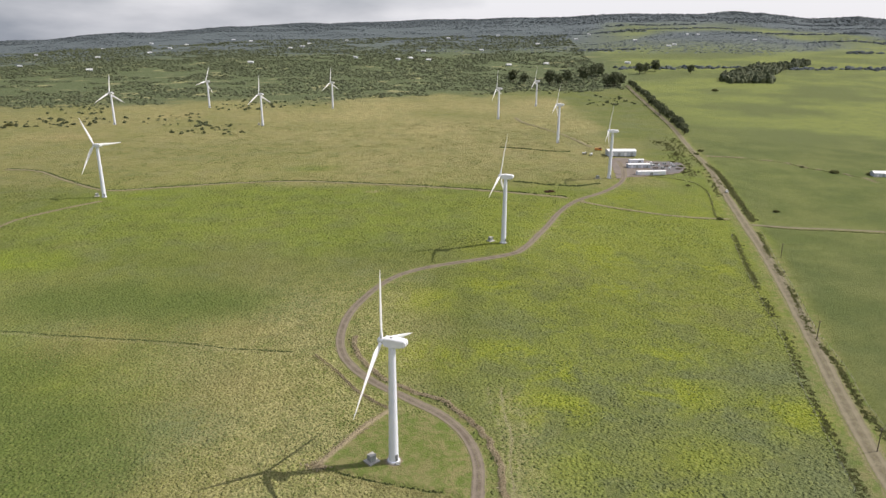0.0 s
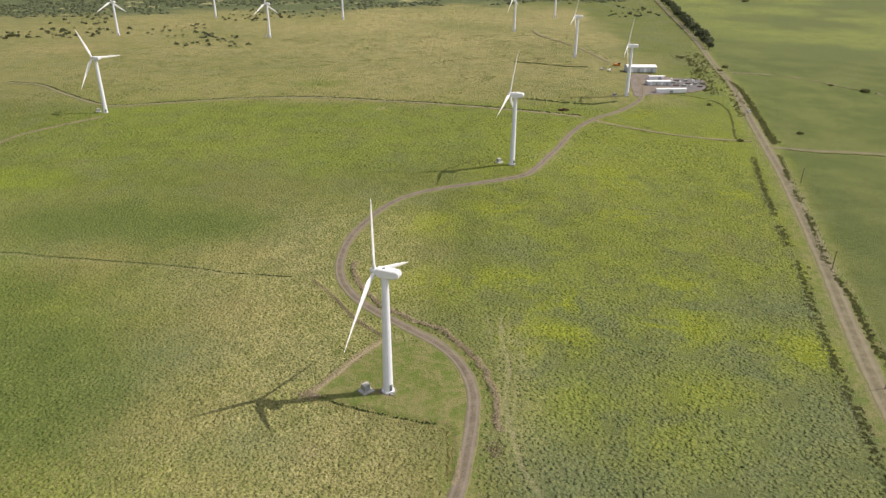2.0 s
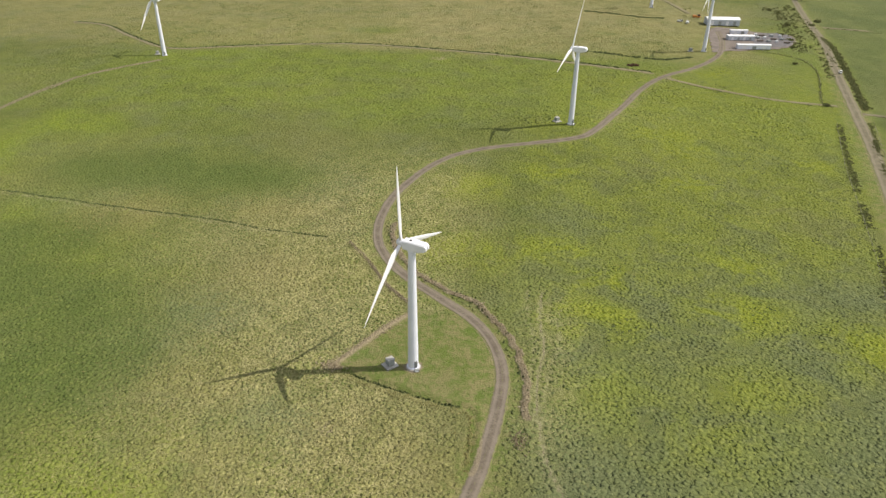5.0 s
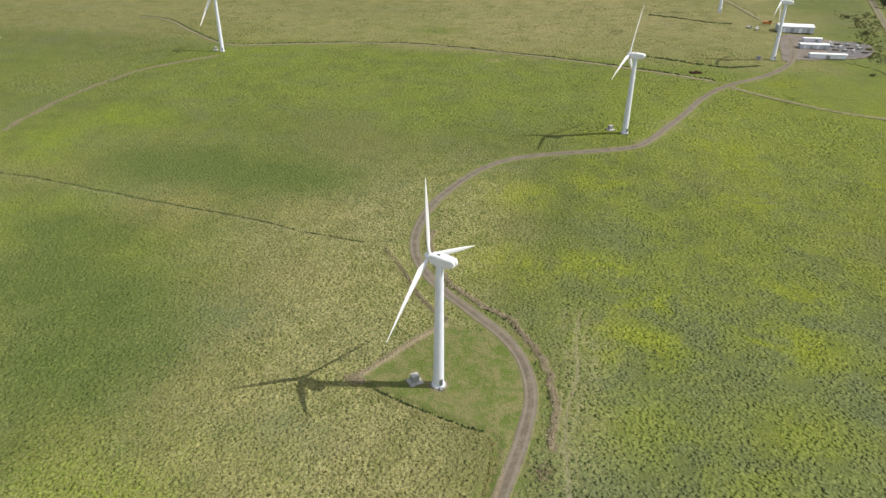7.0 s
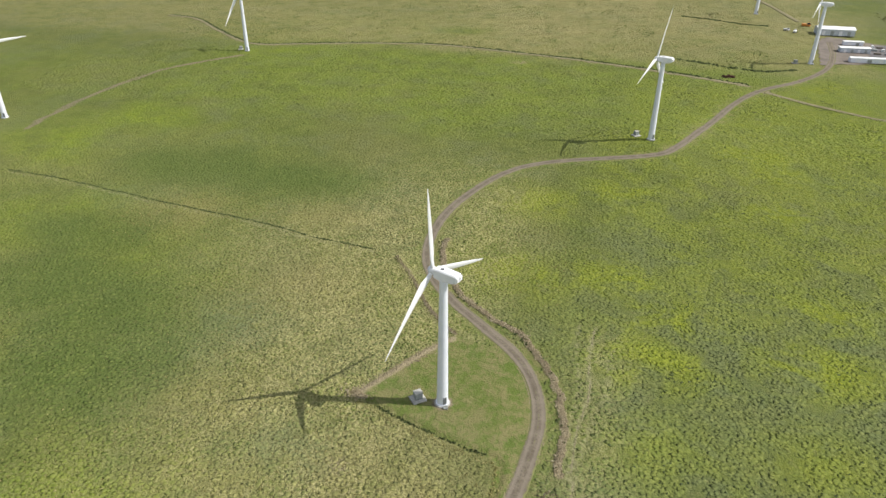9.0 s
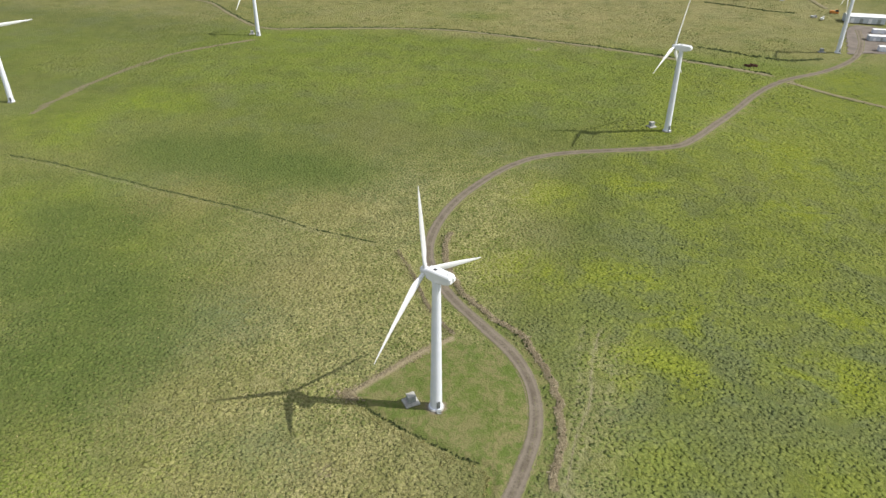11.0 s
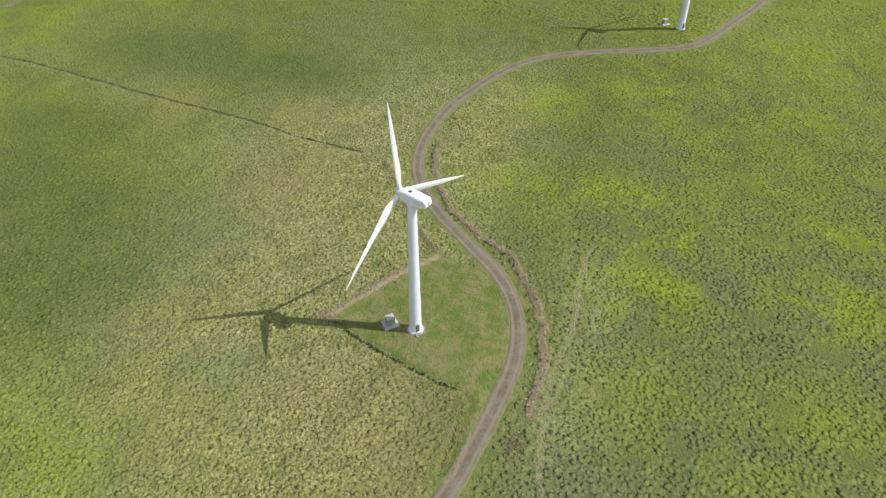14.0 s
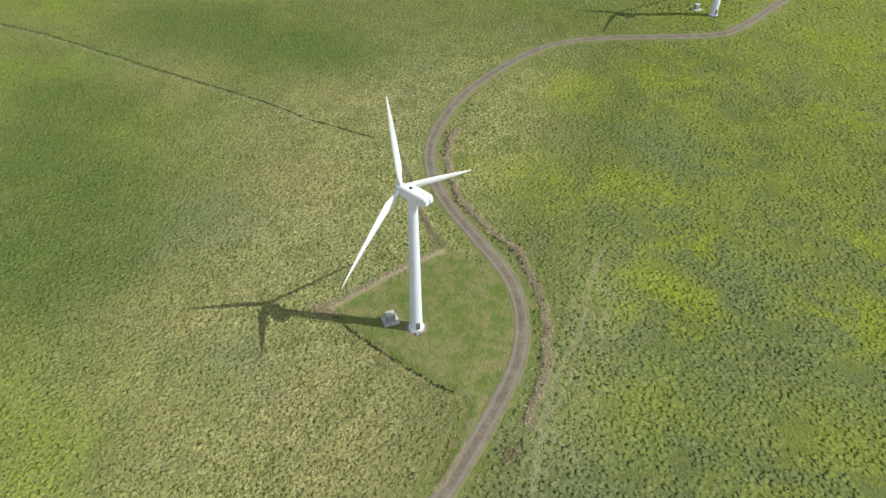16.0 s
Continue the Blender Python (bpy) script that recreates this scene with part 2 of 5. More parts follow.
def dirt_material(name, tint):
    """Packed earth with paler ruts and grass creeping in; tint: a multiplier of its colours."""
    m = Mat(name, 0.95, 0, 0.1)

    def t(*rgb):
        return tuple(p * q for p, q in zip(rgb, tint))

    base = m.mix(m.step(m.noise(0.25, 5), 0.35, 0.65), t(0.128, 0.106, 0.084), t(0.178, 0.150, 0.120))
    base = m.mix(m.step(m.noise(1.7, 5, 0.65), 0.45, 0.7), base, t(0.098, 0.082, 0.063))
    u = m.attr("across")
    rut = m.step(m.math("ABSOLUTE", m.math("SUBTRACT", m.math("ABSOLUTE", u, 0), 0.5), 0), 0.05, 0.3, 1.0, 0.0)
    base = m.mix(m.math("MULTIPLY", rut, 0.55), base, t(0.215, 0.184, 0.150))
    grass = m.step(m.math("ADD", m.attr("verge"), m.math("MULTIPLY", m.math("SUBTRACT", m.noise(0.9, 5, 0.7), 0.5), 1.1)), 0.3, 0.75)
    base = m.mix(grass, base, m.mix(m.noise(0.6, 3), (0.120, 0.140, 0.045), (0.180, 0.178, 0.068)))
    return m.done(base, m.noise(2.2, 5, 0.7), 0.12, 0.7)


PASTURE = ground_material()
SWARD = tussock_material()
DIRT = dirt_material("track_dirt", (0.98, 0.98, 0.95))
ROAD_DIRT = dirt_material("road_dirt", (1.0, 1.05, 0.90))
FIELD_DIRT = dirt_material("field_track_dirt", (1.25, 1.3, 1.0))
WHITE = simple("white_gelcoat", (0.74, 0.75, 0.79), (0.80, 0.80, 0.83), 0.6, 0.38, 0, 0.5, 0.002)
STEEL_WHITE = simple("white_painted_steel", (0.70, 0.73, 0.82), (0.76, 0.78, 0.86), 0.25, 0.45, 0, 0.5, 0.002)
CONCRETE = simple("concrete", (0.30, 0.29, 0.27), (0.46, 0.45, 0.42), 0.9, 0.9)
GREY_PAINT = simple("grey_paint", (0.25, 0.27, 0.27), (0.33, 0.35, 0.34), 1.2, 0.5)
DOOR_GREY = simple("dark_grey_door", (0.10, 0.11, 0.115), (0.15, 0.16, 0.165), 1.2, 0.5)
HATCH_SHADE = simple("hatch_shade_black", (0.02, 0.02, 0.022), (0.035, 0.035, 0.035), 2, 0.6)
ROOF_WHITE = simple("white_metal_roof", (0.68, 0.69, 0.70), (0.80, 0.80, 0.80), 0.5, 0.45, 0, 0.5)
HOUSE_ROOF = simple("grey_house_roof", (0.55, 0.56, 0.57), (0.72, 0.72, 0.72), 0.3, 0.6)
WALL_GREY = simple("grey_metal_wall", (0.44, 0.48, 0.54), (0.56, 0.59, 0.63), 0.5, 0.6)
GRAVEL = simple("dark_gravel", (0.085, 0.080, 0.082), (0.155, 0.145, 0.145), 0.4, 0.95)
YARD_DIRT = simple("yard_dirt", (0.125, 0.105, 0.090), (0.190, 0.160, 0.135), 0.15, 0.95)
WOOD_GREY = simple("weathered_wood", (0.10, 0.080, 0.062), (0.17, 0.140, 0.110), 2.0, 0.9)
BARK = simple("bark", (0.060, 0.046, 0.036), (0.110, 0.085, 0.065), 2.5, 0.95)
RUBBER = simple("rubber", (0.02, 0.02, 0.02), (0.03, 0.03, 0.03), 3, 0.8)
GLASS_DARK = simple("dark_glass", (0.02, 0.025, 0.03), (0.03, 0.035, 0.04), 1, 0.08, 0, 0.7, 0.0)
ORANGE = simple("orange_paint", (0.55, 0.20, 0.04), (0.62, 0.25, 0.06), 2, 0.45)
CAR_WHITE = simple("white_car_paint", (0.72, 0.72, 0.72), (0.78, 0.78, 0.78), 2, 0.3, 0, 0.5, 0.0)
CAR_GREY = simple("silver_car_paint", (0.42, 0.43, 0.45), (0.50, 0.50, 0.52), 2, 0.3, 0.4, 0.5, 0.0)
WIRE = simple("galvanised_wire", (0.30, 0.30, 0.30), (0.40, 0.40, 0.40), 5, 0.5, 0.8)
LEAF_DARK = leaf_material("dark_tree_leaves", (0.086, 0.102, 0.060), (0.130, 0.148, 0.080), (0.180, 0.190, 0.104))
# far leaves paled and blued, so the colour carries the distance haze
LEAF_WOODS_HAZE = leaf_material("hazy_far_wood_leaves", (0.096, 0.118, 0.132), (0.116, 0.138, 0.148), (0.140, 0.160, 0.160))
LEAF_HEDGE = leaf_material("hedge_leaves", (0.105, 0.120, 0.048), (0.165, 0.175, 0.068), (0.260, 0.240, 0.120), 0.5)
LEAF_SCRUB = leaf_material("scrub_leaves", (0.082, 0.100, 0.056), (0.112, 0.130, 0.070), (0.155, 0.165, 0.088))
GRASS_GREEN = leaf_material("green_grass_blades", (0.098, 0.124, 0.036), (0.140, 0.160, 0.048), (0.185, 0.190, 0.068))
GRASS_STRAW = leaf_material("dry_grass_blades", (0.220, 0.205, 0.076), (0.300, 0.275, 0.110), (0.420, 0.380, 0.170))
GRASS_WEED = leaf_material("weed_leaves", (0.070, 0.092, 0.036), (0.094, 0.118, 0.044), (0.118, 0.140, 0.050))
GRASS_DEAD = leaf_material("dead_brown_grass", (0.250, 0.204, 0.130), (0.400, 0.338, 0.225), (0.510, 0.450, 0.325))
DEAD_WOOD = leaf_material("dead_red_brush", (0.105, 0.055, 0.042), (0.170, 0.090, 0.068), (0.220, 0.140, 0.110))


# ---- mesh helpers ----
def curve_points(points, gap):
    """Points along a smooth curve through the given ones, about gap metres apart."""
    p = [np.array(q, float) for q in points]
    p = [2 * p[0] - p[1]] + p + [2 * p[-1] - p[-2]]
    out = []
    for a, b, c, d in zip(p, p[1:], p[2:], p[3:]):
        n = max(1, int(np.linalg.norm(c - b) / gap))
        for i in range(n):
            t = i / n
            out.append(0.5 * (2 * b + (c - a) * t + (2 * a - 5 * b + 4 * c - d) * t * t + (3 * b - a - 3 * c + d) * t ** 3))
    out.append(p[-2])
    return np.array(out)


def distance_to(line, x, y):
    """Distance of each place to a polyline."""
    best = np.full(x.shape, 1e9)
    for (ax, ay), (bx, by) in zip(line[:-1], line[1:]):
        ux, uy = bx - ax, by - ay
        t = np.clip(((x - ax) * ux + (y - ay) * uy) / (ux * ux + uy * uy + 1e-9), 0, 1)
        best = np.minimum(best, np.hypot(x - ax - t * ux, y - ay - t * uy))
    return best


def raw_mesh(name, verts, faces, material, smooth_faces=False):
    """A mesh from arrays; all faces have the same number of corners."""
    verts, faces = np.asarray(verts, np.float32), np.asarray(faces, np.int32)
    me = bpy.data.meshes.new(name)
    k = faces.shape[1]
    me.vertices.add(len(verts))
    me.vertices.foreach_set("co", verts.ravel())
    me.loops.add(faces.size)
    me.loops.foreach_set("vertex_index", faces.ravel())
    me.polygons.add(len(faces))
    me.polygons.foreach_set("loop_start", np.arange(0, faces.size, k, dtype=np.int32))
    me.polygons.foreach_set("use_smooth", np.full(len(faces), smooth_faces, dtype=bool))
    me.update(calc_edges=True)
    me.materials.append(material)
    return me


def set_attribute(me, name, values):
    a = me.attributes.new(name, "FLOAT", "POINT")
    a.data.foreach_set("value", np.asarray(values, np.float32))


def part(name, bm, material, parent=None, label="", at=None, smooth_faces=False):
    """Links a bmesh as one mesh object, under a thing or a part."""
    me = bpy.data.meshes.new(name)
    bmesh.ops.recalc_face_normals(bm, faces=bm.faces)
    for f in bm.faces:
        f.smooth = smooth_faces
    bm.to_mesh(me)
    bm.free()
    if smooth_faces:
        me.set_sharp_from_angle(angle=radians(35))
    me.materials.append(material)
    ob = new(name, me)
    if at is not None:
        ob.matrix_basis = at
    if parent is not None:
        ob.parent = parent
    if label:
        ob["label"] = label
    return ob


def add_box(bm, sx, sy, sz, m=Matrix(), bevel=0.0):
    """A box standing on its base's centre."""
    made = bmesh.ops.create_cube(bm, size=1, matrix=m @ Matrix.Translation((0, 0, sz / 2)) @ Matrix.Diagonal((sx, sy, sz, 1)))
    if bevel:
        edges = {e for v in made["verts"] for e in v.link_edges}
        bmesh.ops.bevel(bm, geom=list(edges), offset=bevel, segments=1, affect="EDGES")
    return bm


def add_lathe(bm, rings, sides=24, m=Matrix()):
    """A turned body from (radius, height) rings."""
    rows = []
    for r, z in rings:
        rows.append([bm.verts.new(m @ Vector((r * math.cos(2 * math.pi * i / sides), r * math.sin(2 * math.pi * i / sides), z))) for i in range(sides)])
    for a, b in zip(rows, rows[1:]):
        for i in range(sides):
            bm.faces.new((a[i], a[(i + 1) % sides], b[(i + 1) % sides], b[i]))
    bm.faces.new(rows[0][::-1])
    bm.faces.new(rows[-1])
    return bm


def add_rod(bm, a, b, ra, rb, sides=8):
    a, b = Vector(a), Vector(b)
    m = Matrix.Translation(a) @ (b - a).to_track_quat("Z", "Y").to_matrix().to_4x4()
    return add_lathe(bm, [(ra, 0), (rb, (b - a).length)], sides, m)


def thing(name, label, category, group="", at=Matrix()):
    ob = new(name)
    ob.empty_display_size = 0.5
    ob.matrix_basis = at
    return tagged(ob, label, category, group)


def stuff(name, me, label, category):
    return tagged(new(name, me), label, category, kind="stuff")


def ground_z(x, y):
    return float(land(x, y)) + float(far_rise(x, y))


# ---- the plan ----
TURBINES = [(49.5, 205.9), (152.7, 389.6), (-237.8, 328.8), (-397.9, 702.2), (-212.3, 703.7), (-153.0, 897.5), (-340.4, 894.7), (87.2, 734.9), (162.9, 938.2), (134.0, 542.3), (-285.7, 155.1)]
TRANSFORMERS = [(42.4, 208.3), (143.0, 387.5), (-244.4, 330.3), (-218.5, 708.8)]
TRACK = [(18.8, -47.1), (19.7, -41.0), (22.1, -29.9), (25.0, -2.4), (21.9, 14.3), (14.6, 26.7), (3.1, 37.3), (-10.9, 50.1), (-20.8, 63.4), (-26.9, 80.2), (-27.9, 103.5), (-23.8, 127.2), (-12.2, 156.0), (6.4, 172.6), (48.2, 186.7), (61.6, 199.6), (74.5, 231.4), (94.8, 288.4), (113.1, 320.6), (136.9, 344.1), (153.3, 365.4), (164.5, 388.2), (172.3, 420.5), (175.9, 452.3)]
BERM = [(31.7, -14.6), (31.3, -0.4), (28.6, 12.3), (22.4, 25.7), (13.9, 36.6), (5.2, 42.1), (-5.9, 51.0), (-14.6, 62.7), (-20.6, 77.1), (-21.8, 88.0)]
FENCE_ROW = [(-227.8, 97.1), (-196.6, 95.6), (-164.3, 90.7), (-126.1, 85.1), (-94.5, 81.2), (-71.3, 76.1), (-44.4, 73.3)]
BANK = [(-35.0, 69.8), (-26.2, 58.6), (-16.8, 44.4), (-8.9, 35.2), (-4.0, 31.3)]
BROWN_BANK = [(-4.2, 29.0), (-9.8, 21.4), (-17.4, 8.2), (-22.2, -0.5)]
DITCH = [(-22.2, -0.5), (-13.7, -4.4), (0.2, -9.0), (10.0, -11.8), (17.9, -14.2), (18.6, -25.7), (18.3, -33.0)]
TRAIL = [(35.6, 46.1), (34.8, 31.9), (36.2, 16.0), (34.8, 4.5), (34.2, -5.7), (35.0, -16.0), (36.9, -28.5), (41.6, -41.3)]
ROAD = [(140.5, -14.3), (144.5, 4.3), (155.1, 42.9), (175.6, 113.2), (201.2, 208.2), (216.7, 274.9), (233.9, 351.4), (254.6, 443.0), (269.9, 533.8), (328.8, 839.8), (386.8, 1252.4)]
HEDGE_WEST = [(131.3, -11.5), (138.6, 19.5), (146.2, 48.9), (157.1, 86.7), (166.9, 126.4), (179.6, 178.3), (198.0, 242.5)]
HEDGE_EAST = [(154.4, 10.2), (157.5, 33.4), (165.6, 62.0), (171.9, 95.1), (186.4, 144.9), (200.7, 197.8), (215.7, 248.9)]
HEDGE_NORTH = [(222.7, 271.0), (231.7, 311.0), (244.8, 370.2), (254.9, 420.7), (257.6, 455.4)]
SIDE_ROAD = [(217.9, 264.2), (241.0, 258.2), (268.6, 255.0), (297.9, 250.3)]
SIDE_TRACK = [(276.2, 498.9), (301.2, 498.7), (338.3, 483.1), (355.9, 453.9), (374.6, 431.5), (387.5, 396.6)]
FAR_TRACK = [(-370.0, 426.5), (-335.8, 418.0), (-293.9, 383.5), (-246.6, 350.6), (-207.2, 360.9), (-159.0, 377.8), (-106.0, 386.2), (-44.9, 376.5), (5.4, 364.5), (57.7, 347.7), (106.8, 330.2)]
HILL_TRACK = [(164.0, 517.9), (150.3, 586.7), (133.1, 640.1), (115.7, 689.5), (110.8, 744.0)]
LEFT_TRACK = [(-261.9, 144.9), (-267.7, 176.2), (-268.9, 220.7), (-262.8, 269.8), (-234.9, 316.8)]
GATE_TRACK = [(115.3, 319.4), (141.6, 300.6), (175.8, 283.3), (208.3, 277.4)]
DRY_BANK = [(66.4, 378.8), (83.7, 372.6), (102.7, 365.1), (121.8, 361.6), (141.1, 370.1)]
DRY_LINE = [(72.4, 519.1), (96.0, 506.5), (118.7, 493.5), (139.6, 490.6)]
YARD_FENCE = [(173.2, 400.1), (210.5, 390.5), (221.7, 359.0), (201.3, 281.3)]
SHED = [(170.9, 472.7), (197.4, 474.2)]
CABINS = [(177.8, 425.0), (197.9, 427.4), (179.1, 400.1), (203.7, 402.7), (184.2, 446.7), (197.8, 448.6)]
YARD = [(158.5, 387.9), (173.4, 463.4), (210.4, 457.5), (233.8, 450.6), (216.6, 412.0)]
GRAVEL_YARD = [(193.1, 405.1), (204.1, 449.7), (230.7, 456.9), (223.2, 420.9)]
VEHICLES = [(150.0, 480.8), (155.4, 476.0), (167.3, 500.7), (235.9, 351.2)]
DEAD_SHRUB = [(97.3, 345.7)]
POLES = [(170.4, 88.5), (147.3, 8.2), (205.9, 196.5)]
TREES = [(388.8, 1242.3), (385.5, 1203.9), (375.1, 1131.8), (368.4, 1073.0), (360.9, 1017.8), (350.7, 958.8), (343.3, 908.8), (335.8, 860.6), (330.6, 826.9), (322.8, 781.1), (312.3, 724.3), (303.7, 680.3), (295.6, 637.1)]
FAR_TREES = [(472.9, 1480.0), (492.4, 1503.3), (526.5, 1538.5), (592.0, 1480.5), (345.6, 1245.5), (358.9, 1244.3), (373.4, 1253.0), (350.0, 1421.5), (370.9, 1442.8), (163.5, 1319.8), (184.7, 1297.4), (236.9, 1295.5), (250.9, 1273.8), (275.1, 1314.9), (318.3, 1355.0)]
BUSHES = [(529.9, 1158.9), (365.7, 435.5), (347.6, 458.0), (245.9, 564.0), (249.9, 547.9), (242.6, 496.0), (228.5, 438.1), (264.5, 501.7), (276.5, 522.8), (249.6, 296.9), (226.6, 456.2), (223.6, 415.8), (202.4, 277.1), (211.6, 368.6), (395.5, 432.8), (-518.9, 682.3)]
SCRUB_BELT = [(251.9, 584.0), (249.5, 528.2), (236.7, 463.2), (226.1, 405.9)]
VERGE_SCRUB = [(271.0, 605.3), (265.5, 532.6), (255.6, 467.3), (242.6, 398.3), (225.6, 334.3)]
FARM = [(393.9, 423.4)]
YELLOW = [(7.0, 70.5), (40.0, 75.0), (56.0, 57.0), (88.0, 201.5), (6.0, 130.0), (102.0, 204.6), (99.0, 145.4), (40.0, 149.3), (52.0, 34.0), (97.0, 43.0), (54.0, -3.0), (93.0, 1.0), (149.0, 337.8), (80.0, -16.0), (163.0, 176.5), (105.0, 185.7), (102.0, 71.5), (130.6, 28.6), (-144.9, 63.9)]
# centres of the cloud shadows that are painted onto the pasture
CLOUD_SHADE = [(-165.0, 126.0), (-140.0, 130.0), (-112.0, 126.0), (-92.0, 124.0), (-145.0, 58.0), (-138.0, 24.0), (-108.0, 14.0), (-98.0, -12.0)]
FRESH = [(-240.0, 142.0), (-228.0, 128.0), (-213.0, 330.0), (-126.0, 44.0), (-215.0, 180.0), (-60.0, -58.0), (-172.0, 62.0)]
GREY = [(-82.0, 2.0), (-34.0, -24.0), (-47.0, -50.0), (-162.0, 85.0), (-70.0, 20.0)]
BARE = [(-17.5, -25.0)]
FAR_BARE = [(-40.0, 351.5)]
GREEN_PATCH = (-103.0, 438.0)
STRAW = [(-12.4, -26.2), (-52.0, -14.6), (-68.0, 94.0), (-53.0, 47.0), (-1.4, -34.2), (-42.0, -43.0), (-132.0, 81.0), (-65.6, 361.6), (-360.5, 801.2), (-410.9, 599.2)]
HOME = (0.0, 1.9)


def smooth(a, b, v):
    v = np.clip((np.asarray(v, float) - a) / (b - a), 0, 1)
    return v * v * (3 - 2 * v)


RIDGE_AZIMUTH = (-180, -60, -40, -32.6, -25, -17, -8, 0.3, 10, 14.6, 23.7, 26.8, 30, 33, 60, 180)
RIDGE_HEIGHT = (0, 0, 8, 26, 70, 114, 144, 168, 190, 208, 214, 190, 196, 165, 150, 0)


def land(x, y):
    """Height of the land without its fine relief."""
    x, y = np.asarray(x, float), np.asarray(y, float)
    d = np.hypot(x, y + 170)
    top = np.interp(np.degrees(np.arctan2(x, y + 170)), RIDGE_AZIMUTH, RIDGE_HEIGHT)
    z = top * np.clip((d - 1000) / 3350, 0, 1) ** 1.5
    z = z - 0.25 * np.clip(d - 4350, 0, None)
    z = z + 5 * np.exp(-((x - 50) / 50) ** 2 - ((y - 215) / 45) ** 2)
    z = z + 8 * np.exp(-((x - 140) / 150) ** 2) * smooth(230, 520, y) * (1 - smooth(700, 1000, y))
    return z + 3 * smooth(330, 700, y) - 1.6 * np.exp(-((x + 165) / 70) ** 2 - ((y - 135) / 45) ** 2)

RNG = np.random.default_rng(7)


def flat_noise(x, y, scale, seed=0.0):
    """Cheap smooth noise from turned sine waves, about -1 to 1."""
    out = np.zeros_like(x)
    for i in range(7):
        a = i * 2.399 + seed
        f = scale * (0.6 + 0.23 * i)
        out += np.sin((x * math.cos(a) + y * math.sin(a)) * f + 1.7 * i + seed + 0.9 * np.sin((y * math.cos(a) - x * math.sin(a)) * f * 0.71 + seed))
    return out / 4.2


def far_rise(x, y):
    """Uneven rises of the far land."""
    x, y = np.asarray(x, float), np.asarray(y, float)
    return smooth(1500, 4000, np.hypot(x, y + 170)) * 9 * flat_noise(x, y, 0.011, 2.0)


# ---- the land ----
def axis(a, b, step, end_low, end_high, grow):
    """Lines of a grid: even from a to b, then wider and wider to its ends."""
    mid = list(np.arange(a, b, step))
    low, high, s = [], [], step
    v = a
    while v > end_low:
        s *= grow
        v -= s
        low.append(v)
    s, v = step, mid[-1]
    while v < end_high:
        s *= grow
        v += s
        high.append(v)
    return np.array(low[::-1] + mid + high)


track_line = curve_points(TRACK, 3.0)
ROAD = [(133.0, -52.0)] + ROAD
road_line = curve_points(ROAD, 8.0)
side_line = curve_points(SIDE_ROAD, 6.0)
berm_line = curve_points(BERM, 1.5)
berm_line = berm_line + 0.55 * np.stack([flat_noise(berm_line[:, 0] * 3, berm_line[:, 1] * 3, 0.25, 1.0), flat_noise(berm_line[:, 1] * 3, berm_line[:, 0] * 3, 0.25, 2.0)], 1)
ditch_line = curve_points(DITCH, 2.0)
bank_line = curve_points(BANK, 2.0)
brown_line = curve_points(BROWN_BANK, 2.0)
row_line = curve_points(FENCE_ROW, 4.0)
trail_line = curve_points(TRAIL, 3.0)
far_line, left_line, gate_line = curve_points(FAR_TRACK, 8.0), curve_points(LEFT_TRACK, 6.0), curve_points(GATE_TRACK, 6.0)
WYE = GATE_TRACK[0]
PAD = [TRACK[0], TRACK[1], TRACK[2], TRACK[3], TRACK[4], TRACK[5], BANK[4], BROWN_BANK[1], BROWN_BANK[3], DITCH[2], DITCH[4], DITCH[5]]


def inside(poly, x, y):
    odd = np.zeros(x.shape, bool)
    for (ax, ay), (bx, by) in zip(poly, poly[1:] + poly[:1]):
        cross = (ay > y) != (by > y)
        odd ^= cross & (x < (bx - ax) * (y - ay) / (by - ay + 1e-12) + ax)
    return odd


def spots(places, radius, x, y):
    out = np.zeros_like(x)
    for px, py in places:
        out = np.maximum(out, np.exp(-(((x - px) / radius) ** 2 + ((y - py) / (radius * 0.8)) ** 2)))
    return out


def relief(x, y, calm):
    """Tussocks and hummocks of the pasture."""
    near = 1 - smooth(300, 700, np.hypot(x, y))
    z = 0.05 * flat_noise(x, y, 1.5, 1.0) * flat_noise(x, y, 0.9, 4.0) + 0.22 * flat_noise(x, y, 0.17, 3.0)
    return z * calm * near


def scrub_edge(x):
    """Where the dry field ends and the scrubland begins."""
    return np.interp(x, (-1500, -450, -350, -150, 0, 380, 420), (860, 900, 940, 1040, 1090, 1180, 1300)) + 45 * flat_noise(x, 0 * x, 0.016, 3.0)


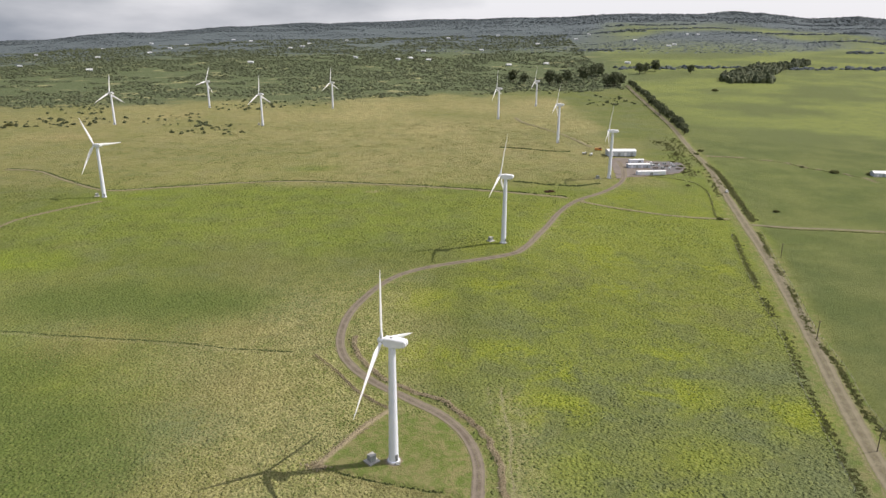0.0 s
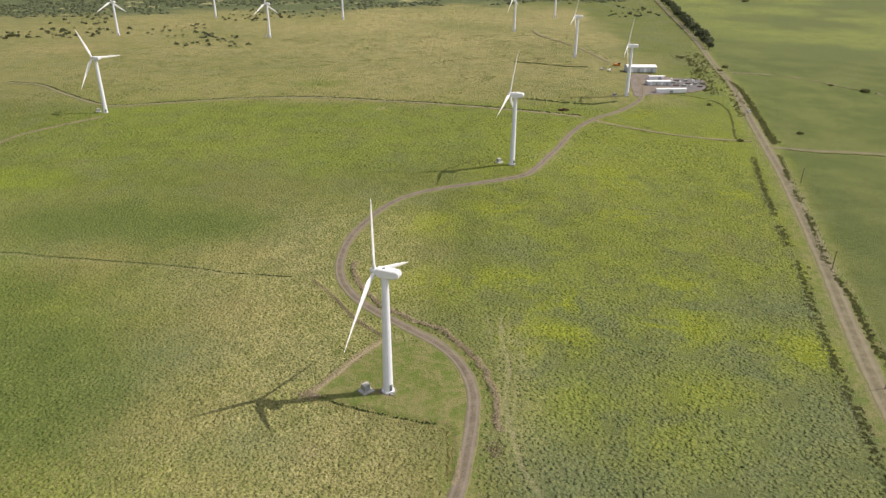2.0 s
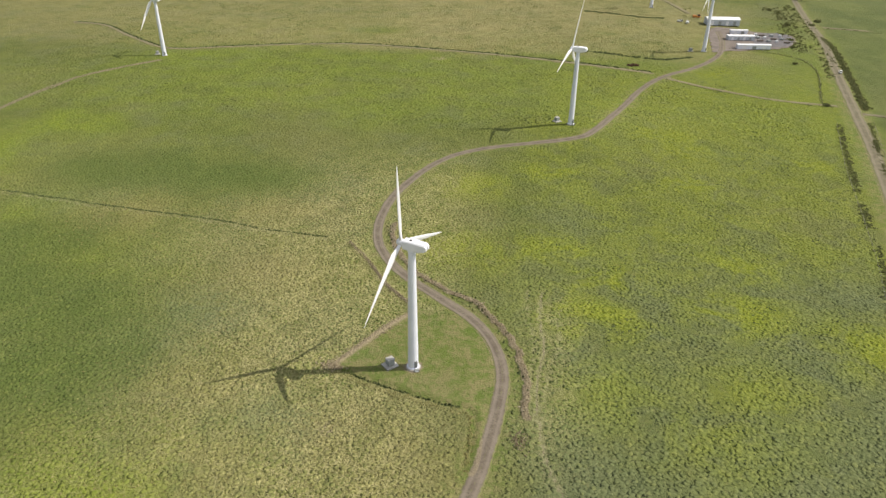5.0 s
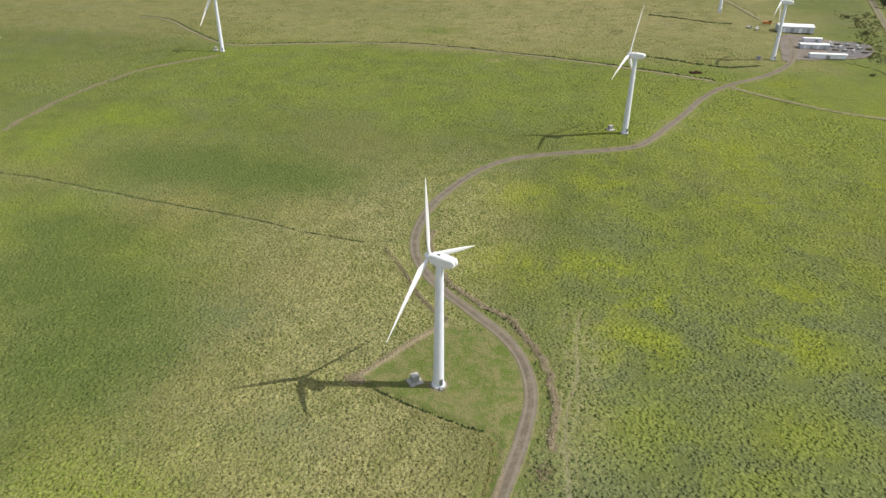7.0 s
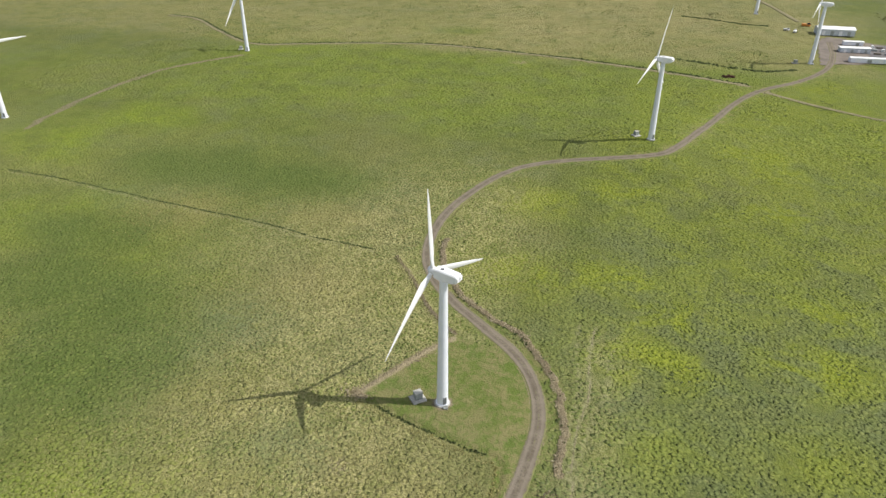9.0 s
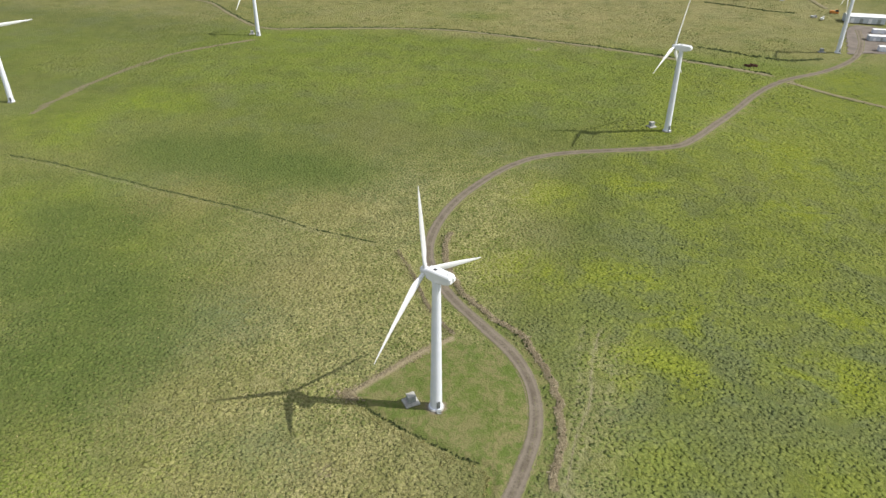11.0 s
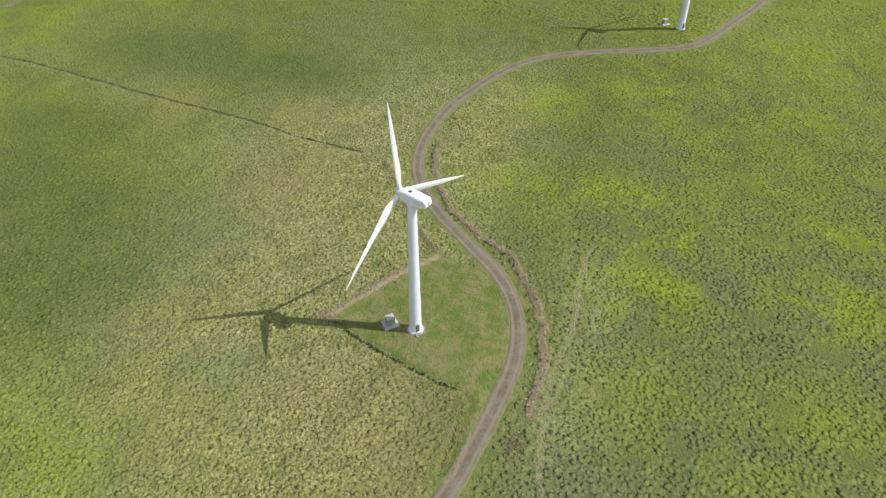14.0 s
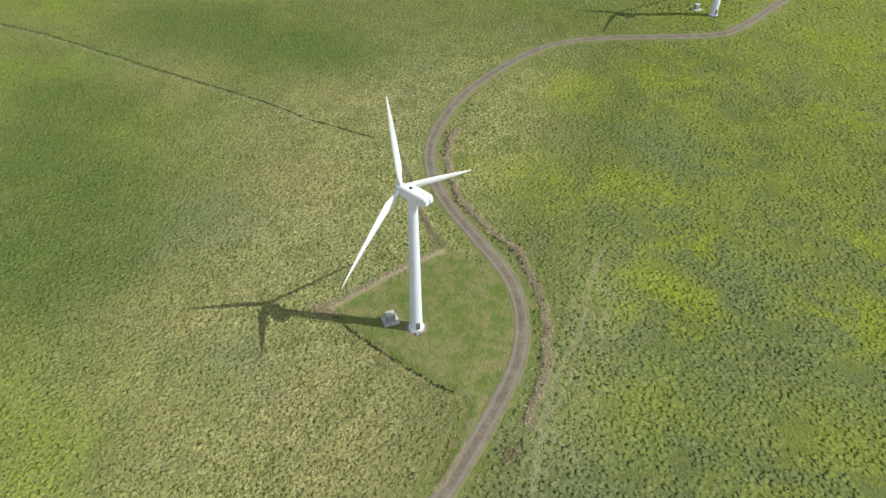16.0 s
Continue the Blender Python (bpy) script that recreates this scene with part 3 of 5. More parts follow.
def field_masks(x, y):
    """Where the kinds of sward grow and where cloud shade is painted, each from 0 to 1."""
    wob = 18 * flat_noise(x, y, 0.05, 5.0)
    pad = np.zeros(x.shape)
    k = (np.abs(x) < 60) & (np.abs(y) < 90)
    pad[k] = inside(PAD, x[k], y[k])
    west = 1 - smooth(-4, 6, x - np.interp(y, road_line[:, 1], road_line[:, 0]))
    dry_hill = smooth(352, 392, y + 0.5 * wob + 0.03 * np.abs(x)) * (1 - smooth(1000, 1150, y + 2 * wob)) * (1 - smooth(150, 200, x - 0.04 * y + wob))
    dry_hill = dry_hill * (0.50 + 0.30 * smooth(-300, -120, x) + 0.40 * smooth(500, 680, y)) * (0.72 + 0.28 * flat_noise(x, y, 0.02, 8.0))
    dry_hill = dry_hill * (1 - np.exp(-((x - GREEN_PATCH[0]) / 24) ** 2 - ((y - GREEN_PATCH[1]) / 12) ** 2))
    out = {"straw": np.maximum(0.85 * dry_hill, np.maximum(0.45 * spots(STRAW[:7], 22, x, y), spots(STRAW[7:], 75, x, y) * smooth(500, 560, y)))}
    out["stalk"] = smooth(25, -15, x + 0.3 * wob) * (0.2 + 0.8 * smooth(-110, -40, x + wob)) * (1 - smooth(95, 200, y)) * (1 - pad) * (1 - 0.8 * spots(CLOUD_SHADE, 30, x, y)) * (1 - 0.6 * spots(FRESH, 30, x, y)) * (1 - 0.6 * spots(GREY, 14, x, y)) + 0.5 * dry_hill + 0.45 * np.exp(-((x - 38) / 9) ** 2) * smooth(-45, -10, y) * (1 - smooth(30, 60, y))
    out["yellow"] = np.maximum(spots(YELLOW, 21, x, y) * (1.1 - 0.5 * smooth(30, -10, y)), 0.62 * smooth(15, 50, x + wob) * smooth(20, 80, y + wob) * (1 - smooth(300, 380, y + wob))) * west * (1 - pad)
    out["cloud_shade"] = spots(CLOUD_SHADE, 36, x, y)
    out["fresh"] = np.maximum(spots(FRESH, 34, x, y), np.maximum(0.3 * smooth(-60, -170, x) * (1 - smooth(260, 330, y)), 0.6 * smooth(160, 240, y + wob) * (1 - dry_hill) * (1 - smooth(420, 520, y)) * smooth(-330, -200, x))) * (1 - 0.7 * out["cloud_shade"])
    out["grey"] = spots(GREY, 17, x, y)
    out["weed"] = smooth(10, 40, x + 0.4 * wob) * (1 - 0.85 * smooth(35, 130, y + wob)) * west
    return {name: np.clip(v, 0, 1) for name, v in out.items()}


def build_land():
    xs = axis(-190, 190, 0.85, -5200, 5200, 1.04)
    ys = axis(-62, 215, 0.85, -1500, 5200, 1.035)
    X, Y = np.meshgrid(xs, ys)
    x, y = X.ravel(), Y.ravel()
    near = (np.abs(x) < 420) & (y > -120) & (y < 700)
    xn, yn = x[near], y[near]

    def to(line):
        d = np.full(x.shape, 1e3)
        d[near] = distance_to(line, xn, yn)
        return d

    d_track, d_road, d_side = to(track_line), to(road_line), to(side_line)
    d_road = np.minimum(d_road, d_side + 1.0)
    d_berm, d_ditch, d_bank, d_brown, d_row, d_trail = (to(l) for l in (berm_line, ditch_line, bank_line, brown_line, row_line, trail_line))
    calm = smooth(1.8, 4.5, d_track) * smooth(3.0, 6.0, d_road)
    pad = np.zeros(x.shape)
    pad[near] = inside(PAD, xn, yn)
    z = land(x, y) + relief(x, y, calm * (1 - 0.75 * pad))
    z = z + 0.55 * np.exp(-(d_berm / 1.0) ** 2) * (0.75 + 0.4 * flat_noise(x, y, 0.7, 9.0)) + 0.4 * np.exp(-(d_brown / 1.2) ** 2) + 0.7 * np.exp(-(d_bank / 1.1) ** 2)
    z = z - 0.45 * np.exp(-(d_ditch / 0.9) ** 2) + 0.26 * np.exp(-((d_ditch - 1.9) / 0.9) ** 2) + 0.22 * np.exp(-(d_row / 1.2) ** 2)
    far = np.hypot(x, y + 170)
    z = z + far_rise(x, y)
    n = len(xs)
    i = (np.arange(len(ys) - 1)[:, None] * n + np.arange(n - 1)[None, :]).ravel()
    me = raw_mesh("ground", np.stack([x, y, z], 1), np.stack([i, i + 1, i + 1 + n, i + n], 1), PASTURE, True)
    road_x = np.interp(y, road_line[:, 1], road_line[:, 0])
    wob = 18 * flat_noise(x, y, 0.05, 5.0)
    east = smooth(-4, 6, x - road_x)
    dirt = np.maximum.reduce([0.9 * (1 - smooth(1.2, 3.2, d_track)), 0.62 * (1 - smooth(2.6, 6.5, d_road)), 0.75 * (1 - smooth(0.3, 1.7, d_berm)), 0.8 * (1 - smooth(0.3, 1.6, d_brown)), 0.6 * (1 - smooth(0.1, 0.8, d_trail)), 0.7 * (1 - smooth(0.3, 1.4, d_bank)) * smooth(70, 52, y)])
    tower = np.hypot(x - HOME[0], y - HOME[1])
    dirt = np.maximum(dirt, 0.8 * (1 - smooth(1.8, 4.2, tower)))
    dirt = np.maximum(dirt, 0.8 * spots([WYE], 6.5, x, y))
    for line, width in ((FAR_TRACK, 2.2), (GATE_TRACK, 1.6), (HILL_TRACK, 2.5), (LEFT_TRACK, 2.0), (SIDE_TRACK, 3.0)):
        c = curve_points(line, 8.0)
        dirt = np.maximum(dirt, 0.72 * (1 - smooth(width * 0.5, width * 2.4, distance_to(c, x, y))))
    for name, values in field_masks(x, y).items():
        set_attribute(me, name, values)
    heap = np.hypot(x - BROWN_BANK[3][0], y - BROWN_BANK[3][1])
    set_attribute(me, "bare", np.maximum.reduce([0.75 * spots(BARE, 4.5, x, y), 0.9 * spots(FAR_BARE, 9, x, y), 0.9 * (1 - smooth(0.4, 1.9, d_berm)), 0.95 * (1 - smooth(0.4, 2.2, d_brown)), 0.6 * (1 - smooth(0.3, 1.3, d_bank)) * smooth(60, 44, y), 1 - smooth(1.0, 3.4, heap)]))
    set_attribute(me, "mown", np.clip(0.85 * pad + 0.75 * (1 - smooth(3.0, 9.0, d_track + 0.08 * wob)) + 0.8 * (1 - smooth(6.0, 10.0, d_road)), 0, 1))
    set_attribute(me, "east", 0.85 * smooth(6, 14, x - road_x))
    scrub = smooth(-40, 60, y - scrub_edge(x) + 2.2 * wob) * (1 - smooth(350, 520, x - 0.10 * (y - 1300)))
    set_attribute(me, "green_field", smooth(480, 640, y + wob - 0.2 * (x - 300)) * smooth(4, 30, x - road_x + 0.5 * wob) * smooth(300, 420, x + 0.3 * wob))
    set_attribute(me, "scrub", scrub * (1 - smooth(2600, 3200, far)))
    fields = smooth(-0.1, 0.35, flat_noise(x, y, 0.0042, 1.0)) * smooth(200, 600, x - 0.1 * y) * (1 - smooth(3500, 3800, far))
    set_attribute(me, "hazy_forest", smooth(2100, 3000, far + 4 * wob) * (1 - 0.8 * fields))
    trail = np.zeros(x.shape)
    for dx, bend in ((0.0, 0.0), (3.0, 0.12), (-2.2, -0.06)):
        c = trail_line + np.stack([dx + bend * (trail_line[:, 1] - 5), 0 * trail_line[:, 1]], 1)
        trail = np.maximum(trail, (1 - smooth(0.15, 1.0, to(c))) * (1.0 if dx == 0 else 0.7))
    trail = np.maximum(trail, 0.8 * np.exp(-((to(row_line + np.array([0.0, -1.8]))) / 0.8) ** 2))
    set_attribute(me, "trail", trail)
    set_attribute(me, "dirt", dirt)
    return tagged(new("ground", me), "rolling green pasture with straw and yellow patches", "ground", kind="structure")


build_land()


# ---- tracks and road ----
def ribbon(name, line, width, lift, gap, label, category, ragged=0.35, material=None):
    """A worn track laid on the land, with two ruts and ragged edges."""
    c = curve_points(line, gap)
    t = np.gradient(c, axis=0)
    t /= np.linalg.norm(t, axis=1)[:, None]
    side = np.stack([t[:, 1], -t[:, 0]], 1)
    u = np.linspace(-1, 1, 11)
    s = np.arange(len(c)) * gap
    verts, across, verge = [], [], []
    for k, uu in enumerate(u):
        w = width / 2 * uu * (1 + (ragged * 0.4 * flat_noise(s, s * 0 + 9.0 * np.sign(uu), 0.21, 1.0) if abs(uu) > 0.7 else 0))
        p = c + side * np.asarray(w).reshape(-1, 1)
        z = land(p[:, 0], p[:, 1]) + lift + 0.0011 * np.clip(np.hypot(p[:, 0], p[:, 1]) - 260, 0, None) - 0.10 * math.exp(-((abs(uu) - 0.5) / 0.16) ** 2) - (0.30 if abs(uu) > 0.99 else 0)
        verts.append(np.column_stack([p, z]))
        across.append(np.full(len(c), abs(uu)))
        verge.append(np.full(len(c), max(0.55 * max(0, (abs(uu) - 0.55) / 0.45) ** 1.0 * 1.7, 0.42 * max(0, 1 - abs(uu) / 0.25))))
    v = np.stack(verts, 1).reshape(-1, 3)
    n = len(u)
    i = (np.arange(len(c) - 1)[:, None] * n + np.arange(n - 1)[None, :]).ravel()
    me = raw_mesh(name, v, np.stack([i, i + 1, i + 1 + n, i + n], 1), material or DIRT, True)
    set_attribute(me, "across", np.stack(across, 1).ravel())
    set_attribute(me, "verge", np.stack(verge, 1).ravel())
    return tagged(new(name, me), label, category, kind="structure")


ribbon("track_1", TRACK, 4.6, 0.16, 0.8, "winding brown dirt track with two worn wheel ruts", "track")
ribbon("road_1", ROAD, 7.2, 0.14, 2.0, "straight pale dirt road between hedges", "road", 0.35, ROAD_DIRT)
ribbon("road_2", SIDE_ROAD, 4.0, 0.16, 2.0, "narrow dirt side road beside a hedge", "road", 0.35, ROAD_DIRT)
ribbon("track_2", FAR_TRACK, 4.0, 0.16, 3.0, "faint brown track across the dry field", "track", 0.6, FIELD_DIRT)
ribbon("track_3", GATE_TRACK, 3.2, 0.16, 2.0, "narrow dirt track along a grass edge", "track", 0.6, FIELD_DIRT)
ribbon("track_4", HILL_TRACK, 3.6, 0.20, 4.0, "curved dirt track up the dry hill", "track", 0.6, FIELD_DIRT)


# ---- wind turbines ----
def add_blade(bm, length=22.6, root=0.9):
    """One blade along z, its chord mainly along y, from a round root to a thin swept tip."""
    rings = []
    n = 16
    for k in range(23):
        f = k / 22
        z = root + length * f
        blend = float(smooth(0.0, 0.17, f))
        chord = 0.95 * (1 - blend) + blend * (2.05 * (1 - f) ** 0.8 + 0.34 * (1 - 0.55 * f ** 6))
        thick = 0.95 * (1 - blend) + blend * chord * (0.30 - 0.14 * f)
        twist = radians(18 * (1 - f) ** 2)
        bend = -1.0 * f * f
        row = []
        for i in range(n):
            a = 2 * math.pi * i / n
            y, x = math.cos(a) * chord / 2, math.sin(a) * thick / 2
            if blend > 0.3:
                x *= 1 - 0.55 * max(0.0, -math.cos(a))
            y -= blend * chord * 0.18
            row.append(bm.verts.new((x * math.cos(twist) - y * math.sin(twist) + bend * 0.6, x * math.sin(twist) + y * math.cos(twist), z)))
        rings.append(row)
    for a, b in zip(rings, rings[1:]):
        for i in range(n):
            bm.faces.new((a[i], a[(i + 1) % n], b[(i + 1) % n], b[i]))
    bm.faces.new(rings[0][::-1])
    bm.faces.new(rings[-1])
    return bm


HUB_H = 38.7


def nacelle_body(bm):
    """The machine house: a long box, deeper in front, with a rising belly and a rounded lid."""
    sections = ((2.35, 0.95, -1.00, 0.95), (2.05, 1.20, -1.30, 1.20), (0.2, 1.30, -1.45, 1.35), (-2.4, 1.28, -1.30, 1.30), (-4.0, 1.22, -0.80, 1.22), (-4.25, 1.05, -0.60, 1.05))
    rows = []
    for x, half, low, high in sections:
        c = 0.28
        rows.append([bm.verts.new((x, y, z + HUB_H)) for y, z in ((-half, low + c), (-half + c, low), (half - c, low), (half, low + c), (half, high - c), (half - c, high), (-half + c, high), (-half, high - c))])
    for a, b in zip(rows, rows[1:]):
        for i in range(8):
            bm.faces.new((a[i], a[(i + 1) % 8], b[(i + 1) % 8], b[i]))
    bm.faces.new(rows[0][::-1])
    bm.faces.new(rows[-1])
    return bm


def build_turbine(at, phase):
    t = thing("wind_turbine", "white three-bladed wind turbine on a tapered steel tower", "wind turbine", "wind turbines of the farm", at)
    part("foundation", add_lathe(bmesh.new(), [(2.05, -1.0), (2.05, 0.22), (1.95, 0.30), (1.6, 0.32)], 32), CONCRETE, t, "round concrete foundation ring")
    rings = [(1.72, 0.3), (1.72, 0.52), (1.48, 0.56)] + [(1.48 - 0.50 * k / 12, 0.56 + (HUB_H - 2.3) * k / 12) for k in range(1, 13)]
    rings += [(1.16, HUB_H - 1.72), (1.16, HUB_H - 1.30)]
    tower = part("tower", add_lathe(bmesh.new(), rings, 40), STEEL_WHITE, t, "", None, True)
    door = part("door", add_box(bmesh.new(), 0.9, 0.22, 2.1, Matrix.Translation((0, 0, 0)), 0.04), DOOR_GREY, tower, "grey steel tower door", pose(0, 0, 0, 0, 0, 216) @ pose(0.62, -1.36, 0.75, 0, 0, 24))
    step_bm = bmesh.new()
    for k in range(3):
        add_box(step_bm, 1.1, 0.32, 0.06, Matrix.Translation((0.78, -1.85 - 0.30 * k, 0.62 - 0.2 * k)))
    add_box(step_bm, 0.06, 1.1, 0.5, Matrix.Translation((0.25, -2.0, 0.1)))
    add_box(step_bm, 0.06, 1.1, 0.5, Matrix.Translation((1.30, -2.0, 0.1)))
    part("steps", step_bm, GREY_PAINT, t, "grey steel entry steps", pose(0, 0, 0, 0, 0, 216))
    nacelle = part("nacelle", nacelle_body(bmesh.new()), WHITE, t, "white box-shaped machine house")
    # no hole is cut; a near-black plate paints the hatch's inner shade
    part("hatch", add_box(bmesh.new(), 0.8, 0.7, 0.1, Matrix.Translation((0.2, 0.2, HUB_H + 1.33)), 0.03), HATCH_SHADE, nacelle, "near-black plate for the shaded open roof hatch")
    rear = bmesh.new()
    add_box(rear, 0.35, 0.8, 1.05, Matrix.Translation((-4.32, 0.62, HUB_H - 0.35)), 0.06)
    part("cooler", rear, WHITE, nacelle, "white cooler box")
    rear = bmesh.new()
    add_box(rear, 0.35, 0.8, 1.05, Matrix.Translation((-4.32, -0.62, HUB_H - 0.35)), 0.06)
    part("cooler", rear, WHITE, nacelle, "white cooler box")
    mast = bmesh.new()
    add_rod(mast, (-3.4, 0.5, HUB_H + 1.25), (-3.4, 0.5, HUB_H + 2.3), 0.05, 0.04, 6)
    add_rod(mast, (-3.4, 0.2, HUB_H + 2.2), (-3.4, 0.8, HUB_H + 2.2), 0.04, 0.04, 6)
    part("wind_vane", mast, GREY_PAINT, nacelle, "small grey wind vane mast")
    spin = add_lathe(bmesh.new(), [(0.95, -0.8), (1.0, -0.3), (1.0, 0.35), (0.85, 0.8), (0.55, 1.1), (0.2, 1.22)], 24, Matrix.Rotation(math.pi / 2, 4, "Y"))
    hub = part("hub", spin, WHITE, t, "white rounded rotor hub", pose(3.15, 0, HUB_H, 0, -4, 0) @ pose(0, 0, 0, phase, 0, 0), True)
    first = None
    for k in range(3):
        if first is None:
            first = part("blade", add_blade(bmesh.new()), WHITE, hub, "", None, True)
        else:
            b = new("blade", first.data)
            b.parent, b.matrix_basis = hub, pose(0, 0, 0, 120 * k, 0, 0)
    return t


def turbine_pose(x, y, turn=160):
    return pose(x, y, ground_z(x, y), 0, 0, turn)


home_turbine = build_turbine(turbine_pose(*HOME), -12)
PHASES = (12, 14, -27, 4, 0, 0, 20, -8, 2, 14, -30)
TURNS = (160, 160, 155, 150, 150, 150, 158, 158, 158, 160, 160)
for (px, py), ph, turn in zip(TURBINES, PHASES, TURNS):
    c = copy_thing(home_turbine, turbine_pose(px, py, turn))
    for o in c.children:
        if o.name.startswith("hub"):
            o.matrix_basis = pose(3.15, 0, HUB_H, 0, -4, 0) @ pose(0, 0, 0, ph, 0, 0)


# ---- transformers beside the towers ----
def build_transformer(at):
    t = thing("transformer", "grey pad-mounted transformer box on a concrete slab", "transformer", "transformers beside the towers", at)
    part("slab", add_box(bmesh.new(), 3.3, 3.0, 0.55, Matrix.Translation((0, 0, -0.35)), 0.05), CONCRETE, t, "pale concrete slab")
    body = part("cabinet", add_box(bmesh.new(), 1.7, 1.5, 1.65, Matrix.Translation((0.1, 0.1, 0.2)), 0.05), GREY_PAINT, t)
    for s in (-0.41, 0.41):
        part("cabinet_door", add_box(bmesh.new(), 0.76, 0.06, 1.4, Matrix.Translation((0.1 + s, -0.675, 0.3)), 0.015), GREY_PAINT, body)
    lid = bmesh.new()
    add_box(lid, 1.85, 1.65, 0.10, Matrix.Translation((0.1, 0.1, 1.85)), 0.03)
    part("lid", lid, CONCRETE, body, "pale flat lid")
    for k in range(6):
        part("cooling_fin", add_box(bmesh.new(), 0.05, 0.42, 1.1, Matrix.Translation((-0.55 + 0.26 * k, 1.06, 0.4))), GREY_PAINT, body)
    return t


first_box = build_transformer(pose(-6.5, 1.6, ground_z(-6.5, 1.6) + 0.1, 0, 0, 42))
first_box.scale = (1.15, 1.15, 1.15)
for (px, py), rz in zip(TRANSFORMERS, (38, 20, 30, 30)):
    copy_thing(first_box, pose(px, py + 1, ground_z(px, py + 1) + 0.1, 0, 0, rz))


# ---- grass and dry banks ----
def tufts(name, places, size, height, material, label, category, sides=6, stretch=0.6):
    """Many low uneven tufts in one mesh, each a small ragged mound leaning its own way."""
    places = np.asarray(places, float)
    n = len(places)
    size, height = np.broadcast_to(size, n), np.broadcast_to(height, n)
    a = RNG.uniform(0, 2 * np.pi, (n, 1)) + np.arange(sides) * 2 * np.pi / sides + RNG.uniform(-0.35, 0.35, (n, sides))
    long = RNG.uniform(0, np.pi, (n, 1))
    r = size[:, None] * RNG.uniform(0.55, 1.25, (n, sides)) * (1 + stretch * np.cos(2 * (a - long)))
    rim = np.stack([places[:, None, 0] + np.cos(a) * r, places[:, None, 1] + np.sin(a) * r, np.broadcast_to(places[:, None, 2] - 0.10, (n, sides))], -1)
    top = places + np.stack([RNG.normal(0, 0.35, n) * size, RNG.normal(0, 0.35, n) * size, height * RNG.uniform(0.7, 1.2, n)], 1)
    v = np.concatenate([rim, top[:, None, :]], 1).reshape(-1, 3)
    base = (np.arange(n) * (sides + 1))[:, None]
    k = np.arange(sides)
    f = np.stack([base + k, base + (k + 1) % sides, np.broadcast_to(base + sides, (n, sides))], -1).reshape(-1, 3)
    return stuff(name, raw_mesh(name, v, f, material), label, category)


def mounds(name, places, radii, material, sides=7, flat=0.8):
    """Shrubs seen from afar: lumpy domes of two uneven rings; a mesh."""
    places, radii = np.asarray(places, float), np.asarray(radii, float)
    n = len(places)
    rows = []
    for level, (rr, zz) in enumerate(((0.95, -0.1), (1.0, 0.38), (0.62, 0.82))):
        a = np.arange(sides) * 2 * np.pi / sides + RNG.uniform(-0.3, 0.3, (n, sides)) + level * 0.4
        r = radii[:, None] * rr * RNG.uniform(0.6, 1.2, (n, sides))
        z = places[:, None, 2] + radii[:, None] * flat * (zz + RNG.uniform(-0.15, 0.15, (n, sides)))
        rows.append(np.stack([places[:, None, 0] + np.cos(a) * r, places[:, None, 1] + np.sin(a) * r, z], -1))
    top = places + np.stack([RNG.normal(0, 0.2, n) * radii, RNG.normal(0, 0.2, n) * radii, radii * flat * RNG.uniform(0.9, 1.2, n)], 1)
    v = np.concatenate(rows + [top[:, None, :]], 1).reshape(-1, 3)
    base = (np.arange(n) * (3 * sides + 1))[:, None]
    k, k2 = np.arange(sides), (np.arange(sides) + 1) % sides
    f = []
    for lv in (0, sides):
        f.append(np.stack([base + lv + k, base + lv + k2, base + lv + sides + k2], -1))
        f.append(np.stack([base + lv + k, base + lv + sides + k2, base + lv + sides + k], -1))
    f.append(np.stack([base + 2 * sides + k, base + 2 * sides + k2, np.broadcast_to(base + 3 * sides, (n, sides))], -1))
    return raw_mesh(name, v, np.concatenate([q.reshape(-1, 3) for q in f]), material)


def along(line, per_metre, width):
    """Random places along a line."""
    c = np.asarray(line)
    seg = np.linalg.norm(np.diff(c, axis=0), axis=1)
    s = np.concatenate([[0], np.cumsum(seg)])
    q = RNG.uniform(0, s[-1], int(s[-1] * per_metre))
    x, y = np.interp(q, s, c[:, 0]), np.interp(q, s, c[:, 1])
    return x + RNG.normal(0, width, len(q)), y + RNG.normal(0, width, len(q))


def on_land(x, y, lift=0.0):
    return np.stack([x, y, land(x, y) + relief(x, y, 1.0) + far_rise(x, y) + lift], 1)


def keep_off(x, y, track=3.2, road=6.5):
    return (distance_to(track_line, x, y) > track) & (distance_to(road_line, x, y) > road) & ~inside(PAD, x, y)


def scatter(x0, x1, y0, y1, step):
    """Places about a step apart, with no rows to be seen."""
    gx, gy = np.meshgrid(np.arange(x0, x1, step), np.arange(y0, y1, step * 0.87))
    gx = gx + (np.arange(gx.shape[0])[:, None] % 2) * step / 2
    return (gx + RNG.uniform(-0.42, 0.42, gx.shape) * step).ravel(), (gy + RNG.uniform(-0.42, 0.42, gx.shape) * step).ravel()


